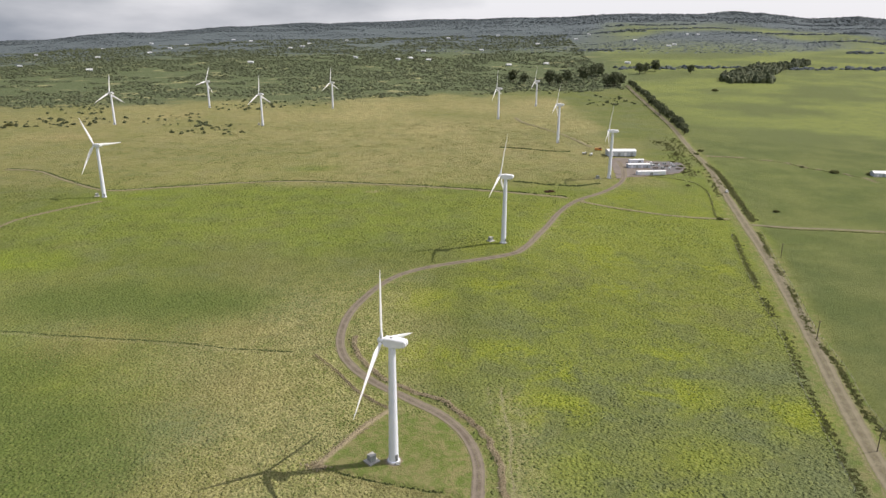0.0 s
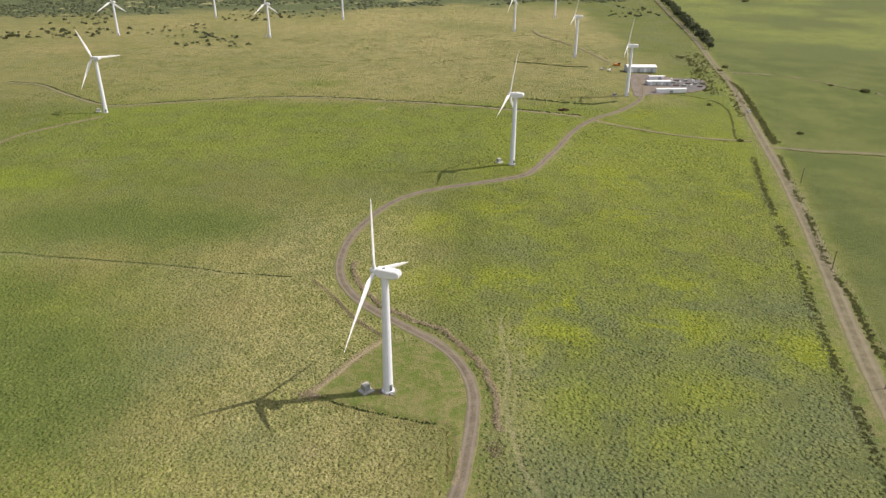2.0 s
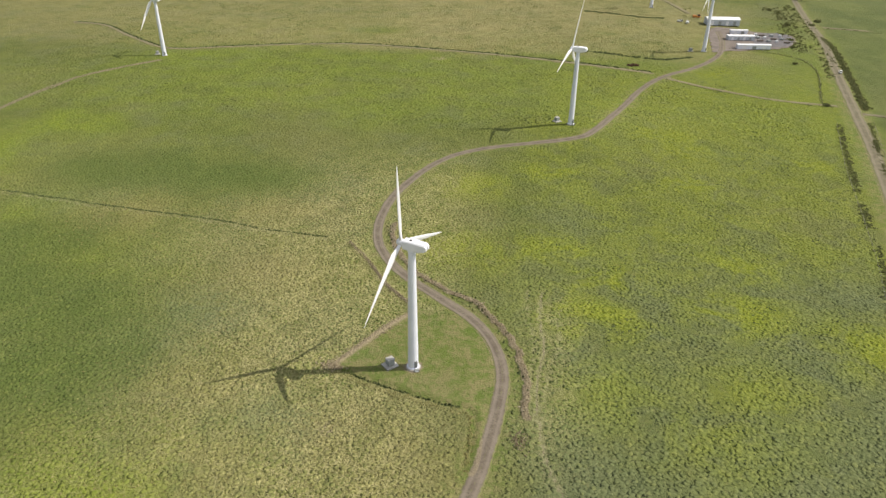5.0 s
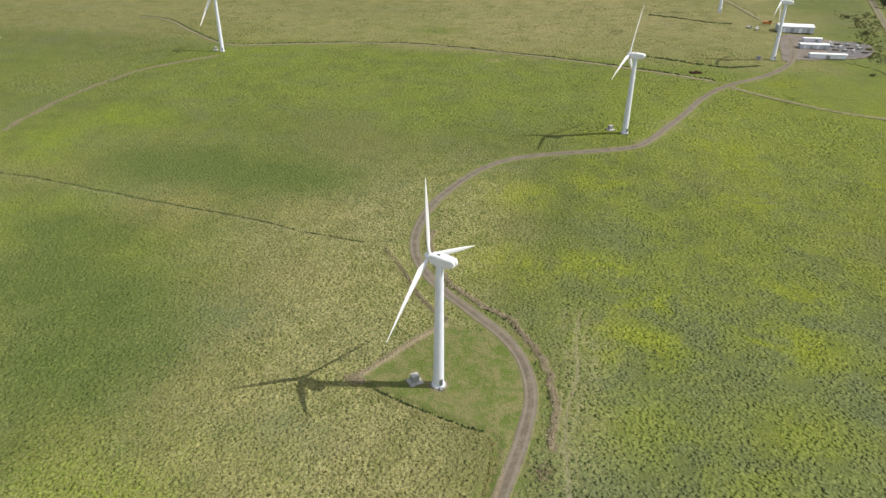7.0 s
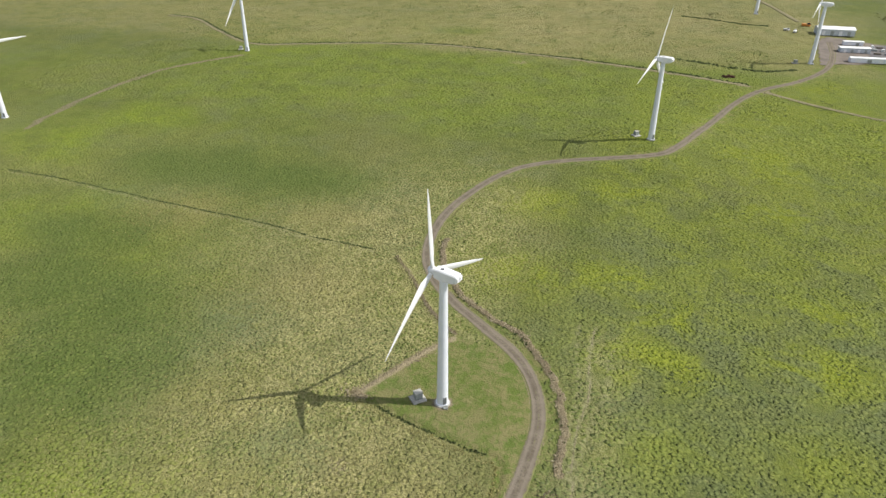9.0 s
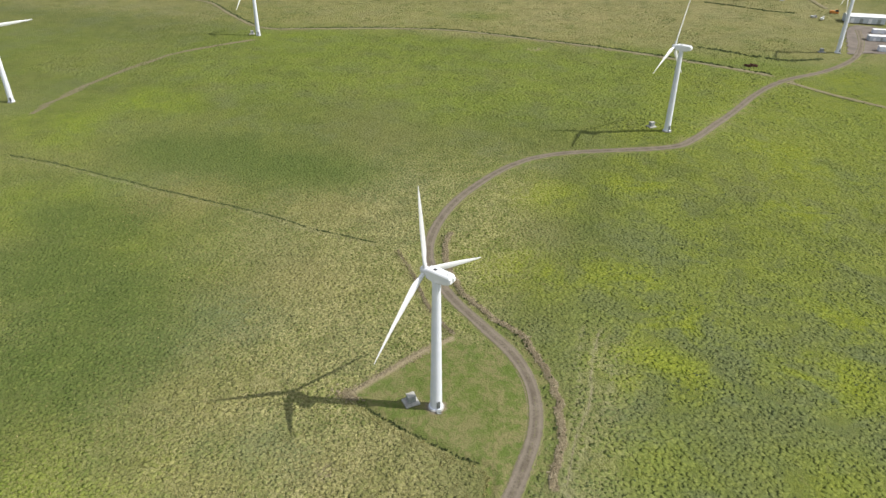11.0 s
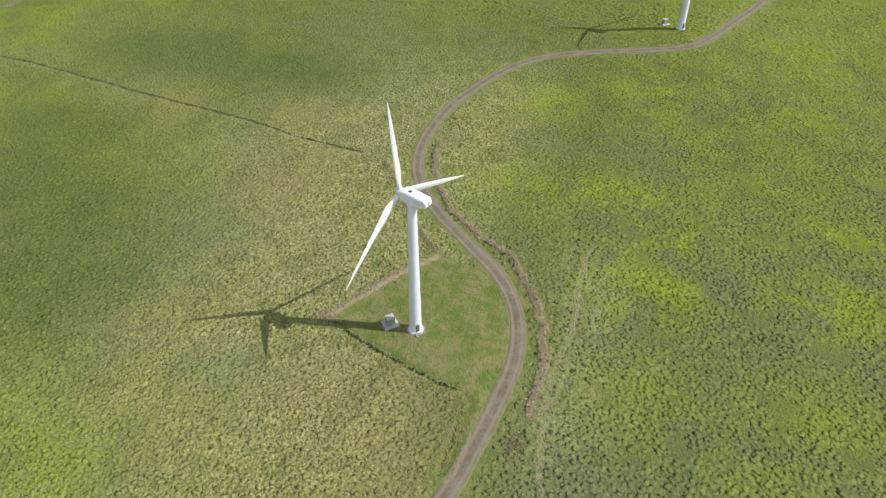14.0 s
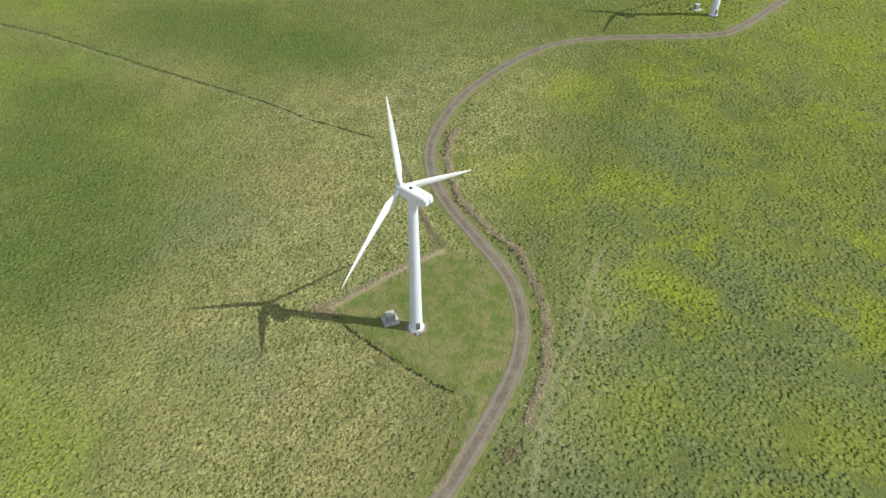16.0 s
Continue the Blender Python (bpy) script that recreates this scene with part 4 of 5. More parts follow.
def tussocks(name, x, y, radius, height, label, category, sides=6):
    """Rounded grass tussocks in one mesh: a spread foot, a shoulder and a top, each leaning its own way."""
    n = len(x)
    z = land(x, y) + relief(x, y, 1.0)
    radius = radius * RNG.uniform(0.7, 1.25, n)
    height = height * RNG.uniform(0.45, 1.35, n)
    turn, long = RNG.uniform(0, 2 * np.pi, (n, 1)), RNG.uniform(0, np.pi, (n, 1))
    lean = RNG.normal(0, 0.16, (n, 2)) * radius[:, None]
    rows = []
    for level, (rr, zz) in enumerate(((1.05, -0.30), (0.72, 0.62))):
        a = turn + 0.5 * level + np.arange(sides) * 2 * np.pi / sides + RNG.uniform(-0.3, 0.3, (n, sides))
        r = radius[:, None] * rr * RNG.uniform(0.72, 1.2, (n, sides)) * (1 + 0.22 * np.cos(2 * (a - long)))
        h = z[:, None] + height[:, None] * (zz + RNG.uniform(-0.12, 0.12, (n, sides)))
        rows.append(np.stack([x[:, None] + lean[:, :1] * level + np.cos(a) * r, y[:, None] + lean[:, 1:] * level + np.sin(a) * r, h], -1))
    top = np.stack([x + 1.4 * lean[:, 0], y + 1.4 * lean[:, 1], z + height], 1)
    v = np.concatenate(rows + [top[:, None, :]], 1).reshape(-1, 3)
    base = (np.arange(n) * (2 * sides + 1))[:, None]
    k, k2 = np.arange(sides), (np.arange(sides) + 1) % sides
    f = [np.stack([base + k, base + k2, base + sides + k2], -1), np.stack([base + k, base + sides + k2, base + sides + k], -1), np.stack([base + sides + k, base + sides + k2, np.broadcast_to(base + 2 * sides, (n, sides))], -1)]
    me = raw_mesh(name, v, np.concatenate([q.reshape(-1, 3) for q in f]), SWARD, True)
    for mask, values in field_masks(x, y).items():
        set_attribute(me, mask, np.repeat(values, 2 * sides + 1))
    set_attribute(me, "foot", np.tile(np.array([1.0] * sides + [0.0] * (sides + 1)), n))
    return stuff(name, me, label, category)


def open_field(x, y):
    """Away from tracks, road, banks and the tower's plot."""
    k = keep_off(x, y, 3.4, 9.0) & (x < np.interp(y, road_line[:, 1], road_line[:, 0]) - 11)
    for line, gap in ((berm_line, 1.9), (brown_line, 1.4), (bank_line, 1.3), (ditch_line, 1.2), (row_line, 0.8), (far_line, 3.2), (left_line, 2.6), (gate_line, 3.0), (trail_line, 0.8), (trail_line + np.array([2.6, 0.0]), 0.5)):
        k &= distance_to(line, x, y) > gap
    return k


x, y = scatter(-232, 30, -66, 205, 1.42)
k = open_field(x, y) & (x < 26 + 8 * flat_noise(x, y, 0.06, 1.0)) & (flat_noise(x, y, 0.35, 3.0) > -0.85)
tussocks("pasture_tussocks", x[k], y[k], 0.74, 0.14, "green pasture tussocks with pale dry stalks between", "grass")
x, y = scatter(18, 180, -66, 205, 1.38)
k = open_field(x, y) & (x > 26 + 8 * flat_noise(x, y, 0.06, 1.0)) & (flat_noise(x, y, 0.3, 8.0) > -0.6)
tussocks("field_tussocks", x[k], y[k], 0.84, 0.10, "rank green and yellow-green tussocks of the field", "grass")
x, y = scatter(-330, 190, 205, 420, 2.5)
k = open_field(x, y) & (flat_noise(x, y, 0.2, 8.0) > -0.5) & ~((x > 125) & (y > 275))
tussocks("upper_tussocks", x[k], y[k], 1.15, 0.15, "low tussocks of the upper pasture", "grass", 5)
# dark weeds and loose dry stalks among the tussocks
x, y = RNG.uniform(24, 178, 4000), RNG.uniform(-60, 200, 4000)
k = open_field(x, y) & (flat_noise(x, y, 0.11, 8.0) + 0.6 * flat_noise(x, y, 0.8, 2.0) > 0.1)
x, y = x[k], y[k]
tufts("pasture_weeds", on_land(x, y, 0.12), RNG.uniform(0.2, 0.5, len(x)), RNG.uniform(0.16, 0.34, len(x)), GRASS_WEED, "dark green weed clumps in the pasture", "weeds", 6, 0.25)
x, y = RNG.uniform(-150, 24, 16000), RNG.uniform(-64, 110, 16000)
k = open_field(x, y) & (RNG.uniform(0, 1, len(x)) < 0.25 + 0.6 * spots(STRAW[:7], 26, x, y) - 0.3 * spots(CLOUD_SHADE, 36, x, y))
x, y = x[k], y[k]
tufts("dry_stalks", on_land(x, y, 0.12), RNG.uniform(0.12, 0.30, len(x)), RNG.uniform(0.12, 0.3, len(x)), GRASS_STRAW, "pale dry stalks among the tussocks", "grass", 6, 0.8)
# dry banks beside the track
x, y = along(berm_line, 50, 0.45)
tufts("dead_grass_bank", on_land(x, y, 0.4), RNG.uniform(0.14, 0.32, len(x)), RNG.uniform(0.05, 0.18, len(x)), GRASS_DEAD, "low bank of dead brown grass beside the track", "dry grass")
x, y = along(berm_line, 0.8, 0.7)
tufts("bank_weeds", on_land(x - 0.7, y, 0.2), RNG.uniform(0.3, 0.6, len(x)), RNG.uniform(0.35, 0.7, len(x)), GRASS_WEED, "dark weeds growing along the brown bank", "weeds")
x, y = along(brown_line, 50, 0.8)
tufts("dead_grass_ridge", on_land(x, y, 0.14), RNG.uniform(0.12, 0.28, len(x)), RNG.uniform(0.06, 0.22, len(x)), GRASS_DEAD, "ridge of dead brown grass round the tower's plot", "dry grass")
bx, by = BROWN_BANK[3]
x, y = bx + RNG.normal(0, 1.6, 420), by + RNG.normal(0, 1.2, 420)
tufts("dead_grass_heap", on_land(x, y, 0.2), RNG.uniform(0.14, 0.34, 420), RNG.uniform(0.1, 0.4, 420), GRASS_DEAD, "heap of dead brown grass at the plot's corner", "dry grass")
x, y = along(bank_line, 30, 0.3)
tufts("tall_grass_bank", on_land(x, y, 0.45), RNG.uniform(0.12, 0.3, len(x)), RNG.uniform(0.2, 0.5, len(x)), GRASS_DEAD, "bank of tall dry grass beside the track", "dry grass")
hx, hy = 30.2, -22.4
x, y = hx + RNG.normal(0, 1.1, 130), hy + RNG.normal(0, 1.5, 130)
tufts("dead_grass_clump", on_land(x, y, 0.05), RNG.uniform(0.12, 0.32, 130), RNG.uniform(0.2, 0.6, 130), GRASS_DEAD, "clump of dead pale grass near the track", "dry grass")
x, y = along(ditch_line[3:len(ditch_line) * 2 // 3], 4.5, 0.3)
tufts("ditch_grass", on_land(x, y, -0.2), RNG.uniform(0.15, 0.35, len(x)), RNG.uniform(0.2, 0.45, len(x)), GRASS_WEED, "dark rank grass along a shallow ditch", "grass")
x, y = along(ditch_line + np.array([-0.5, -1.9]), 7.0, 0.45)
tufts("ditch_bank_grass", on_land(x, y, 0.2), RNG.uniform(0.12, 0.32, len(x)), RNG.uniform(0.1, 0.3, len(x)), GRASS_STRAW, "pale dry grass on the low bank of a ditch", "dry grass")
x, y = along(row_line, 6.0, 0.25)
tufts("row_grass", on_land(x, y, 0.2), RNG.uniform(0.2, 0.45, len(x)), RNG.uniform(0.2, 0.4, len(x)), GRASS_WEED, "line of rank grass across the pasture", "grass")
for name, line, mat, lab in (("dry_bank_grass", DRY_BANK, GRASS_WEED, "dark rank grass on a bank in the dry field"), ("dry_line_grass", DRY_LINE, GRASS_WEED, "line of dark grass in the dry field"), ("far_track_grass", FAR_TRACK, GRASS_WEED, "dark grass along the far track's edge")):
    x, y = along(curve_points(line, 4), 2.4, 0.6)
    tufts(name, on_land(x, y + 2.2), RNG.uniform(0.7, 1.3, len(x)), RNG.uniform(0.5, 1.1, len(x)), mat, lab, "grass")
# sparse tufts in the dry hill field
x, y = RNG.uniform(-330, 170, 24000), RNG.uniform(205, 720, 24000)
k = keep_off(x, y) & (flat_noise(x, y, 0.11, 1.0) > 0.2)
x, y = x[k], y[k]
tufts("hill_tussocks", on_land(x, y), RNG.uniform(0.4, 0.95, len(x)), RNG.uniform(0.25, 0.5, len(x)), GRASS_GREEN, "tussocks of the dry hill field", "grass")


# ---- shrubs, hedges and trees ----
def leafy(name, places, radii, material, per=40, leaf=0.35, flat=0.85):
    """Shrubs as clouds of small leaf clusters, each shrub uneven in outline; a mesh."""
    places, radii = np.asarray(places, float), np.asarray(radii, float)
    n = len(places)
    d = RNG.normal(0, 1, (n, per, 3))
    d /= np.linalg.norm(d, axis=2, keepdims=True)
    lump = 0.72 + 0.38 * np.sin(d[..., 0] * 3.1 + places[:, None, 0]) * np.sin(d[..., 1] * 2.7 + places[:, None, 1] + 1.3 * d[..., 2])
    p = d * (radii[:, None] * lump * RNG.uniform(0.45, 1.0, (n, per)) ** 0.5)[..., None]
    p[..., 2] = np.abs(p[..., 2]) * flat * 1.15
    c = places[:, None, :] + p
    a = RNG.normal(0, 1, (n, per, 3))
    a /= np.linalg.norm(a, axis=2, keepdims=True)
    b = np.cross(a, RNG.normal(0, 1, (n, per, 3)))
    b /= np.linalg.norm(b, axis=2, keepdims=True)
    s = (radii[:, None] * leaf * RNG.uniform(0.6, 1.3, (n, per)))[..., None]
    v = np.stack([c - a * s, c + b * s * 0.8, c + a * s, c - b * s * 0.8], 2).reshape(-1, 3)
    return raw_mesh(name, v, np.arange(n * per * 4).reshape(-1, 4), material)


def hedge(name, line, per_metre, width, r0, r1, label, per=60, gaps=-2.0, flat=0.5):
    x, y = along(curve_points(line, 5), per_metre, width)
    k = flat_noise(x, y, 0.09, 2.0) > gaps
    x, y = x[k], y[k]
    return stuff(name, leafy(name, on_land(x, y, -0.1), RNG.uniform(r0, r1, len(x)), LEAF_HEDGE, per, 0.24, flat), label, "hedge")


hedge("hedge_west", [(122.0, -48.0)] + HEDGE_WEST, 3.6, 0.9, 0.4, 1.0, "overgrown green hedge beside the dirt road", 44, -0.8)
hedge("hedge_east", [(146.0, -30.0)] + HEDGE_EAST, 3.6, 0.7, 0.45, 1.05, "low dark hedge beside the dirt road", 44, -1.0)
hedge("hedge_north", HEDGE_NORTH, 2.6, 1.0, 1.0, 2.1, "tall dark hedge along the road's bend", 40)
hedge("scrub_belt", SCRUB_BELT, 2.4, 5.0, 0.6, 1.5, "scrubby bushes between the yard and the road", 60)
hedge("verge_scrub", VERGE_SCRUB, 1.2, 3.0, 0.6, 1.6, "loose scrub on the road verge", 60)
hedge("side_hedge", [(SIDE_ROAD[0][0] + 6, SIDE_ROAD[0][1] - 3), (SIDE_ROAD[1][0], SIDE_ROAD[1][1] - 4), (SIDE_ROAD[2][0], SIDE_ROAD[2][1] - 4), (SIDE_ROAD[3][0], SIDE_ROAD[3][1] - 4)], 1.8, 0.4, 0.5, 1.0, "low hedge beside the side road")
hedge("far_bank_hedge", [(a, b_ - 4) for a, b_ in SIDE_TRACK], 0.9, 0.9, 0.5, 1.2, "low scrub along a field track", 26, -0.6)
hedge("yard_hedge", YARD_FENCE, 2.4, 0.5, 0.35, 0.85, "scrubby hedge round the grass plot", 26)
hedge("gate_hedge", [(a, b_ - 2.6) for a, b_ in GATE_TRACK], 1.8, 0.5, 0.3, 0.75, "low rank hedge along the narrow track", 22, -0.8)


def build_bush(at, r, label="rounded dark green bush in the pasture"):
    t = thing("bush", label, "bush", "bushes by the road", at)
    pts = [(0, 0, 0.1 * r)] + [(math.cos(a) * r * 0.5, math.sin(a) * r * 0.5, 0.15 * r) for a in (0.3, 1.7, 2.9, 4.2, 5.4)]
    ob = new("foliage", leafy("foliage", pts, [r * 0.9] + [r * 0.62] * 5, LEAF_HEDGE, 170, 0.15, 0.8))
    ob.parent = t
    bm = bmesh.new()
    for a in (0.2, 1.5, 2.8, 4.1, 5.3):
        add_rod(bm, (0, 0, -0.3), (math.cos(a) * r * 0.5, math.sin(a) * r * 0.5, r * 0.6), 0.07 * r, 0.03 * r, 5)
    part("stem", bm, BARK, t)
    return t


bush_sizes = (7, 4.5, 2.5, 3, 2.6, 3, 2.6, 3.2, 3.6, 2.6, 2.4, 2.3, 2.4, 2.0, 3, 6)
master_bush = None
for (px, py), r in zip(BUSHES, bush_sizes):
    m = pose(px, py, ground_z(px, py), 0, 0, RNG.uniform(0, 360))
    if master_bush is None:
        master_bush = build_bush(m, 3.0)
        c = master_bush
    else:
        c = copy_thing(master_bush, m)
    c.scale = (r / 3, r / 3, r / 3 * 0.85)
def build_tree(at, h, seed):
    """A wind-leaned ironwood: tapered trunk, limbs and an uneven crown of leaf clusters."""
    rnd = random.Random(seed)
    t = thing("tree", "dark windswept roadside tree with a dense crown", "tree", "trees along the road", at)
    bm = bmesh.new()
    add_rod(bm, (0, 0, -0.5), (0.3, 0.2, h * 0.45), 0.035 * h, 0.022 * h, 8)
    tips = []
    for i in range(7):
        a = i * 2.4 + rnd.random()
        z0 = h * (0.2 + 0.05 * i)
        tip = (math.cos(a) * h * rnd.uniform(0.16, 0.30), math.sin(a) * h * rnd.uniform(0.16, 0.30), z0 + h * rnd.uniform(0.0, 0.25))
        add_rod(bm, (0.2, 0.1, z0), tip, 0.014 * h, 0.006 * h, 5)
        tips.append(tip)
    part("trunk", bm, BARK, t, "grey-brown trunk with limbs")
    pts = tips + [(rnd.uniform(-0.1, 0.1) * h, rnd.uniform(-0.1, 0.1) * h, h * z) for z in (0.22, 0.4, 0.55, 0.68)]
    crown = new("crown", leafy("crown", pts, [h * rnd.uniform(0.20, 0.32) for _ in pts], LEAF_DARK, 60, 0.26, 1.0))
    crown.parent = t
    return t


tree_kinds = []
for s in range(3):
    px, py = TREES[s]
    tree_kinds.append(build_tree(pose(px + 2, py, ground_z(px, py), 0, 0, 40 * s), 14.0, s))
for i, (px, py) in enumerate(TREES[3:] + [((a[0] + b[0]) / 2 + 3, (a[1] + b[1]) / 2) for a, b in zip(TREES[:-1], TREES[1:])]):
    c = copy_thing(tree_kinds[i % 3], pose(px + 2, py, ground_z(px, py), 0, 0, 73 * i))
    s = 0.75 + 0.35 * RNG.random()
    c.scale = (s, s, s)
for i, (px, py) in enumerate(FAR_TREES):
    c = copy_thing(tree_kinds[i % 3], pose(px, py, ground_z(px, py) - 0.5, 0, 0, 57 * i))
    s = 1.5 + 0.7 * RNG.random()
    c.scale = (s, s, s * 1.1)

# the wood on the hill
x, y = RNG.uniform(590, 980, 2600), RNG.uniform(1285, 1720, 2600)
wx0, wx1 = np.interp(y, (1295, 1330, 1400, 1607, 1690), (608, 605, 640, 800, 940)), np.interp(y, (1295, 1400, 1560, 1690), (700, 735, 850, 975))
k = (x > wx0) & (x < wx1)
x, y = x[k], y[k]
stuff("wood", mounds("wood", on_land(x, y, 0), RNG.uniform(4, 8, len(x)), LEAF_DARK, 8, 1.9), "small dark wood on the green hillside", "wood")


# far scrubland and woods
n = 60000
r, a = 780 + 2300 * RNG.random(n) ** 0.8, radians(1) * RNG.uniform(-38, 17, n)
x, y = r * np.sin(a), r * np.cos(a) - 170
k = (y > scrub_edge(x)) & (flat_noise(x, y, 0.009, 1.0) + 0.8 * flat_noise(x, y, 0.035, 2.0) > -0.4) & (x < 380 + 0.1 * (y - 1300))
x, y, r = x[k], y[k], r[k]
stuff("far_scrub", mounds("far_scrub", on_land(x, y, -0.3), (1.2 + 2.6 * RNG.random(len(x)) ** 2) * (0.7 + r / 3200), LEAF_SCRUB, 6, 0.65), "dark green scrubland beyond the turbines", "scrub")
x, y = RNG.uniform(-700, 330, 2600), RNG.uniform(560, 1150, 2600)
k = (y < scrub_edge(x) + 30) & (flat_noise(x, y, 0.02, 3.0) + 0.3 * flat_noise(x, y, 0.08, 1.0) > np.where(x < -200, 0.22, 0.5)) & (y > scrub_edge(x) - np.where(x < -200, 330, 200))
stuff("field_scrub", leafy("field_scrub", on_land(x[k], y[k], -0.3), RNG.uniform(1.2, 3.6, k.sum()), LEAF_SCRUB, 22, 0.45, 0.8), "scattered scrub on the dry field", "scrub")
n = 44000
r, a = 2300 + 2150 * RNG.random(n) ** 0.8, radians(1) * RNG.uniform(-37, 37, n)
x, y = r * np.sin(a), r * np.cos(a) - 170
belts = flat_noise(x, y, 0.0042, 1.0)
k = (r > 3750) | np.where(x - 0.1 * y > 260, (belts < 0.1) | (np.abs(flat_noise(x, y * 3, 0.004, 4.0)) < 0.07), flat_noise(x, y, 0.009, 7.0) > -0.35)
x, y, r = x[k], y[k], r[k]
stuff("far_woods", mounds("far_woods", on_land(x, y, -2), RNG.uniform(4, 8.5, len(x)) * (1 + 0.5 * (r > 3750)), LEAF_WOODS_HAZE, 6, 0.42), "dark far woods on the rising land", "woods")
# field belts of the green slopes
x = RNG.uniform(450, 2400, 3200)
row = RNG.integers(0, 6, 3200)
y = 1500 + 330 * row + 0.12 * x + RNG.normal(0, 14, 3200) + 60 * np.sin(x * 0.004 + row)
k = flat_noise(x, y, 0.006, 5.0) > 0.05
# belts share the far leaves' colour, haze included
stuff("field_belts", mounds("field_belts", on_land(x[k], y[k], -1), RNG.uniform(4, 9, k.sum()), LEAF_WOODS_HAZE), "tree belts between the green fields", "trees")


# far farmhouses
def build_house(at, wall_mat):
    t = thing("house", "small far house with a pale metal roof", "house", "far houses", at)
    bm = bmesh.new()
    prof = ((-4, 0), (4, 0), (4, 3), (0, 5), (-4, 3))
    a_ = [bm.verts.new((-7, p, z)) for p, z in prof]
    b_ = [bm.verts.new((7, p, z)) for p, z in prof]
    bm.faces.new(a_)
    bm.faces.new(b_[::-1])
    for i in range(5):
        bm.faces.new((a_[i], a_[(i + 1) % 5], b_[(i + 1) % 5], b_[i]))
    part("wall", bm, wall_mat, t)
    bm = bmesh.new()
    for s in (-1, 1):
        m = Matrix.Translation((0, s * 2.2, 4.0)) @ Matrix.Rotation(-s * math.atan2(2, 4), 4, "X")
        add_box(bm, 15, 5.4, 0.15, m)
    part("roof", bm, HOUSE_ROOF, t)
    for k in (-4, 0, 4):
        part("window", add_box(bmesh.new(), 1.4, 0.08, 1.2, Matrix.Translation((k, -4.04, 1.0))), GLASS_DARK, t)
    return t


first_house = None
for i in range(36):
    az, dist_ = radians(-30 + 1.5 * i + RNG.uniform(-1.5, 1.5)), 1900 + 1300 * RNG.random()
    hx, hy = dist_ * math.sin(az), dist_ * math.cos(az) - 170
    m = pose(hx, hy, ground_z(hx, hy) + 0.2, 0, 0, RNG.uniform(-40, 40))
    if first_house is None:
        first_house = build_house(m, WALL_GREY)
    else:
        copy_thing(first_house, m)
# dead brush pile
dx, dy = DEAD_SHRUB[0]
brush = thing("brush_pile", "heap of dead reddish brush on bare soil", "brush", "", pose(dx, dy, ground_z(dx, dy)))
ob = new("brush", leafy("brush", [(-2.5, 0, 0), (0, 0, 0.1), (2.4, 0.3, 0)], [1.9, 2.4, 1.7], DEAD_WOOD, 70, 0.3, 0.7))
ob.parent = brush


# ---- yard, sheds and vehicles ----
def slab(name, poly, lift, material, label, category):
    bm = bmesh.new()
    c = [sum(p[i] for p in poly) / len(poly) for i in (0, 1)]
    ring = []
    dense = curve_points([*poly, poly[0]], 3.0)[:-1]
    hub_v = bm.verts.new((c[0], c[1], ground_z(*c) + lift))
    for px, py in dense:
        w = 1 + 0.03 * math.sin(px * 1.3 + py)
        q = (c[0] + (px - c[0]) * w, c[1] + (py - c[1]) * w)
        ring.append(bm.verts.new((q[0], q[1], ground_z(*q) + lift)))
    for p, q in zip(ring, ring[1:] + ring[:1]):
        bm.faces.new((hub_v, p, q))
    ob = part(name, bm, material)
    return tagged(ob, label, category, kind="structure")


slab("yard", YARD, 0.32, YARD_DIRT, "bare brown dirt yard round the sheds", "yard")
slab("gravel_yard", GRAVEL_YARD, 0.40, GRAVEL, "dark gravel yard beside the cabins", "yard")


def build_shed(at, length, depth, wall_h, ridge, label, doors=3, roof_mat=None, wall_mat=None):
    """A metal building along x, its front at y = 0."""
    t = thing("shed", label, "shed", "sheds in the yard", at)
    bm = bmesh.new()
    prof = ((0, 0), (depth, 0), (depth, wall_h), (depth / 2, wall_h + ridge), (0, wall_h))
    a = [bm.verts.new((0, y, z)) for y, z in prof]
    b = [bm.verts.new((length, y, z)) for y, z in prof]
    bm.faces.new(a)
    bm.faces.new(b[::-1])
    for i in range(5):
        bm.faces.new((a[i], a[(i + 1) % 5], b[(i + 1) % 5], b[i]))
    wall = part("wall", bm, wall_mat or WALL_GREY, t)
    bm = bmesh.new()
    for s in (0, 1):
        y0, y1 = (-0.35, depth / 2) if s == 0 else (depth + 0.35, depth / 2)
        z0, z1 = wall_h - 0.35 * ridge / (depth / 2), wall_h + ridge
        q = [bm.verts.new(p) for p in ((-0.4, y0, z0 + 0.05), (length + 0.4, y0, z0 + 0.05), (length + 0.4, y1, z1 + 0.05), (-0.4, y1, z1 + 0.05))]
        w = [bm.verts.new(v.co + Vector((0, 0, 0.14))) for v in q]
        bm.faces.new(q)
        bm.faces.new(w)
        for i in range(4):
            bm.faces.new((q[i], q[(i + 1) % 4], w[(i + 1) % 4], w[i]))
    roof = part("roof", bm, roof_mat or ROOF_WHITE, t, "white metal roof")
    for i in range(int(length / 1.2)):
        bm = add_box(bmesh.new(), 0.07, 0.06, wall_h - 0.2, Matrix.Translation((0.6 + 1.2 * i, -0.03, 0)))
        part("wall_rib", bm, wall_mat or WALL_GREY, wall)
    for i in range(doors):
        cx = length * (i + 0.7) / (doors + 0.4)
        part("door", add_box(bmesh.new(), length / doors * 0.34, 0.08, wall_h * 0.72, Matrix.Translation((cx, -0.09, 0))), GREY_PAINT if i % 2 else WHITE, t)
    return t


def facing(p, q):
    return math.degrees(math.atan2(q[1] - p[1], q[0] - p[0]))


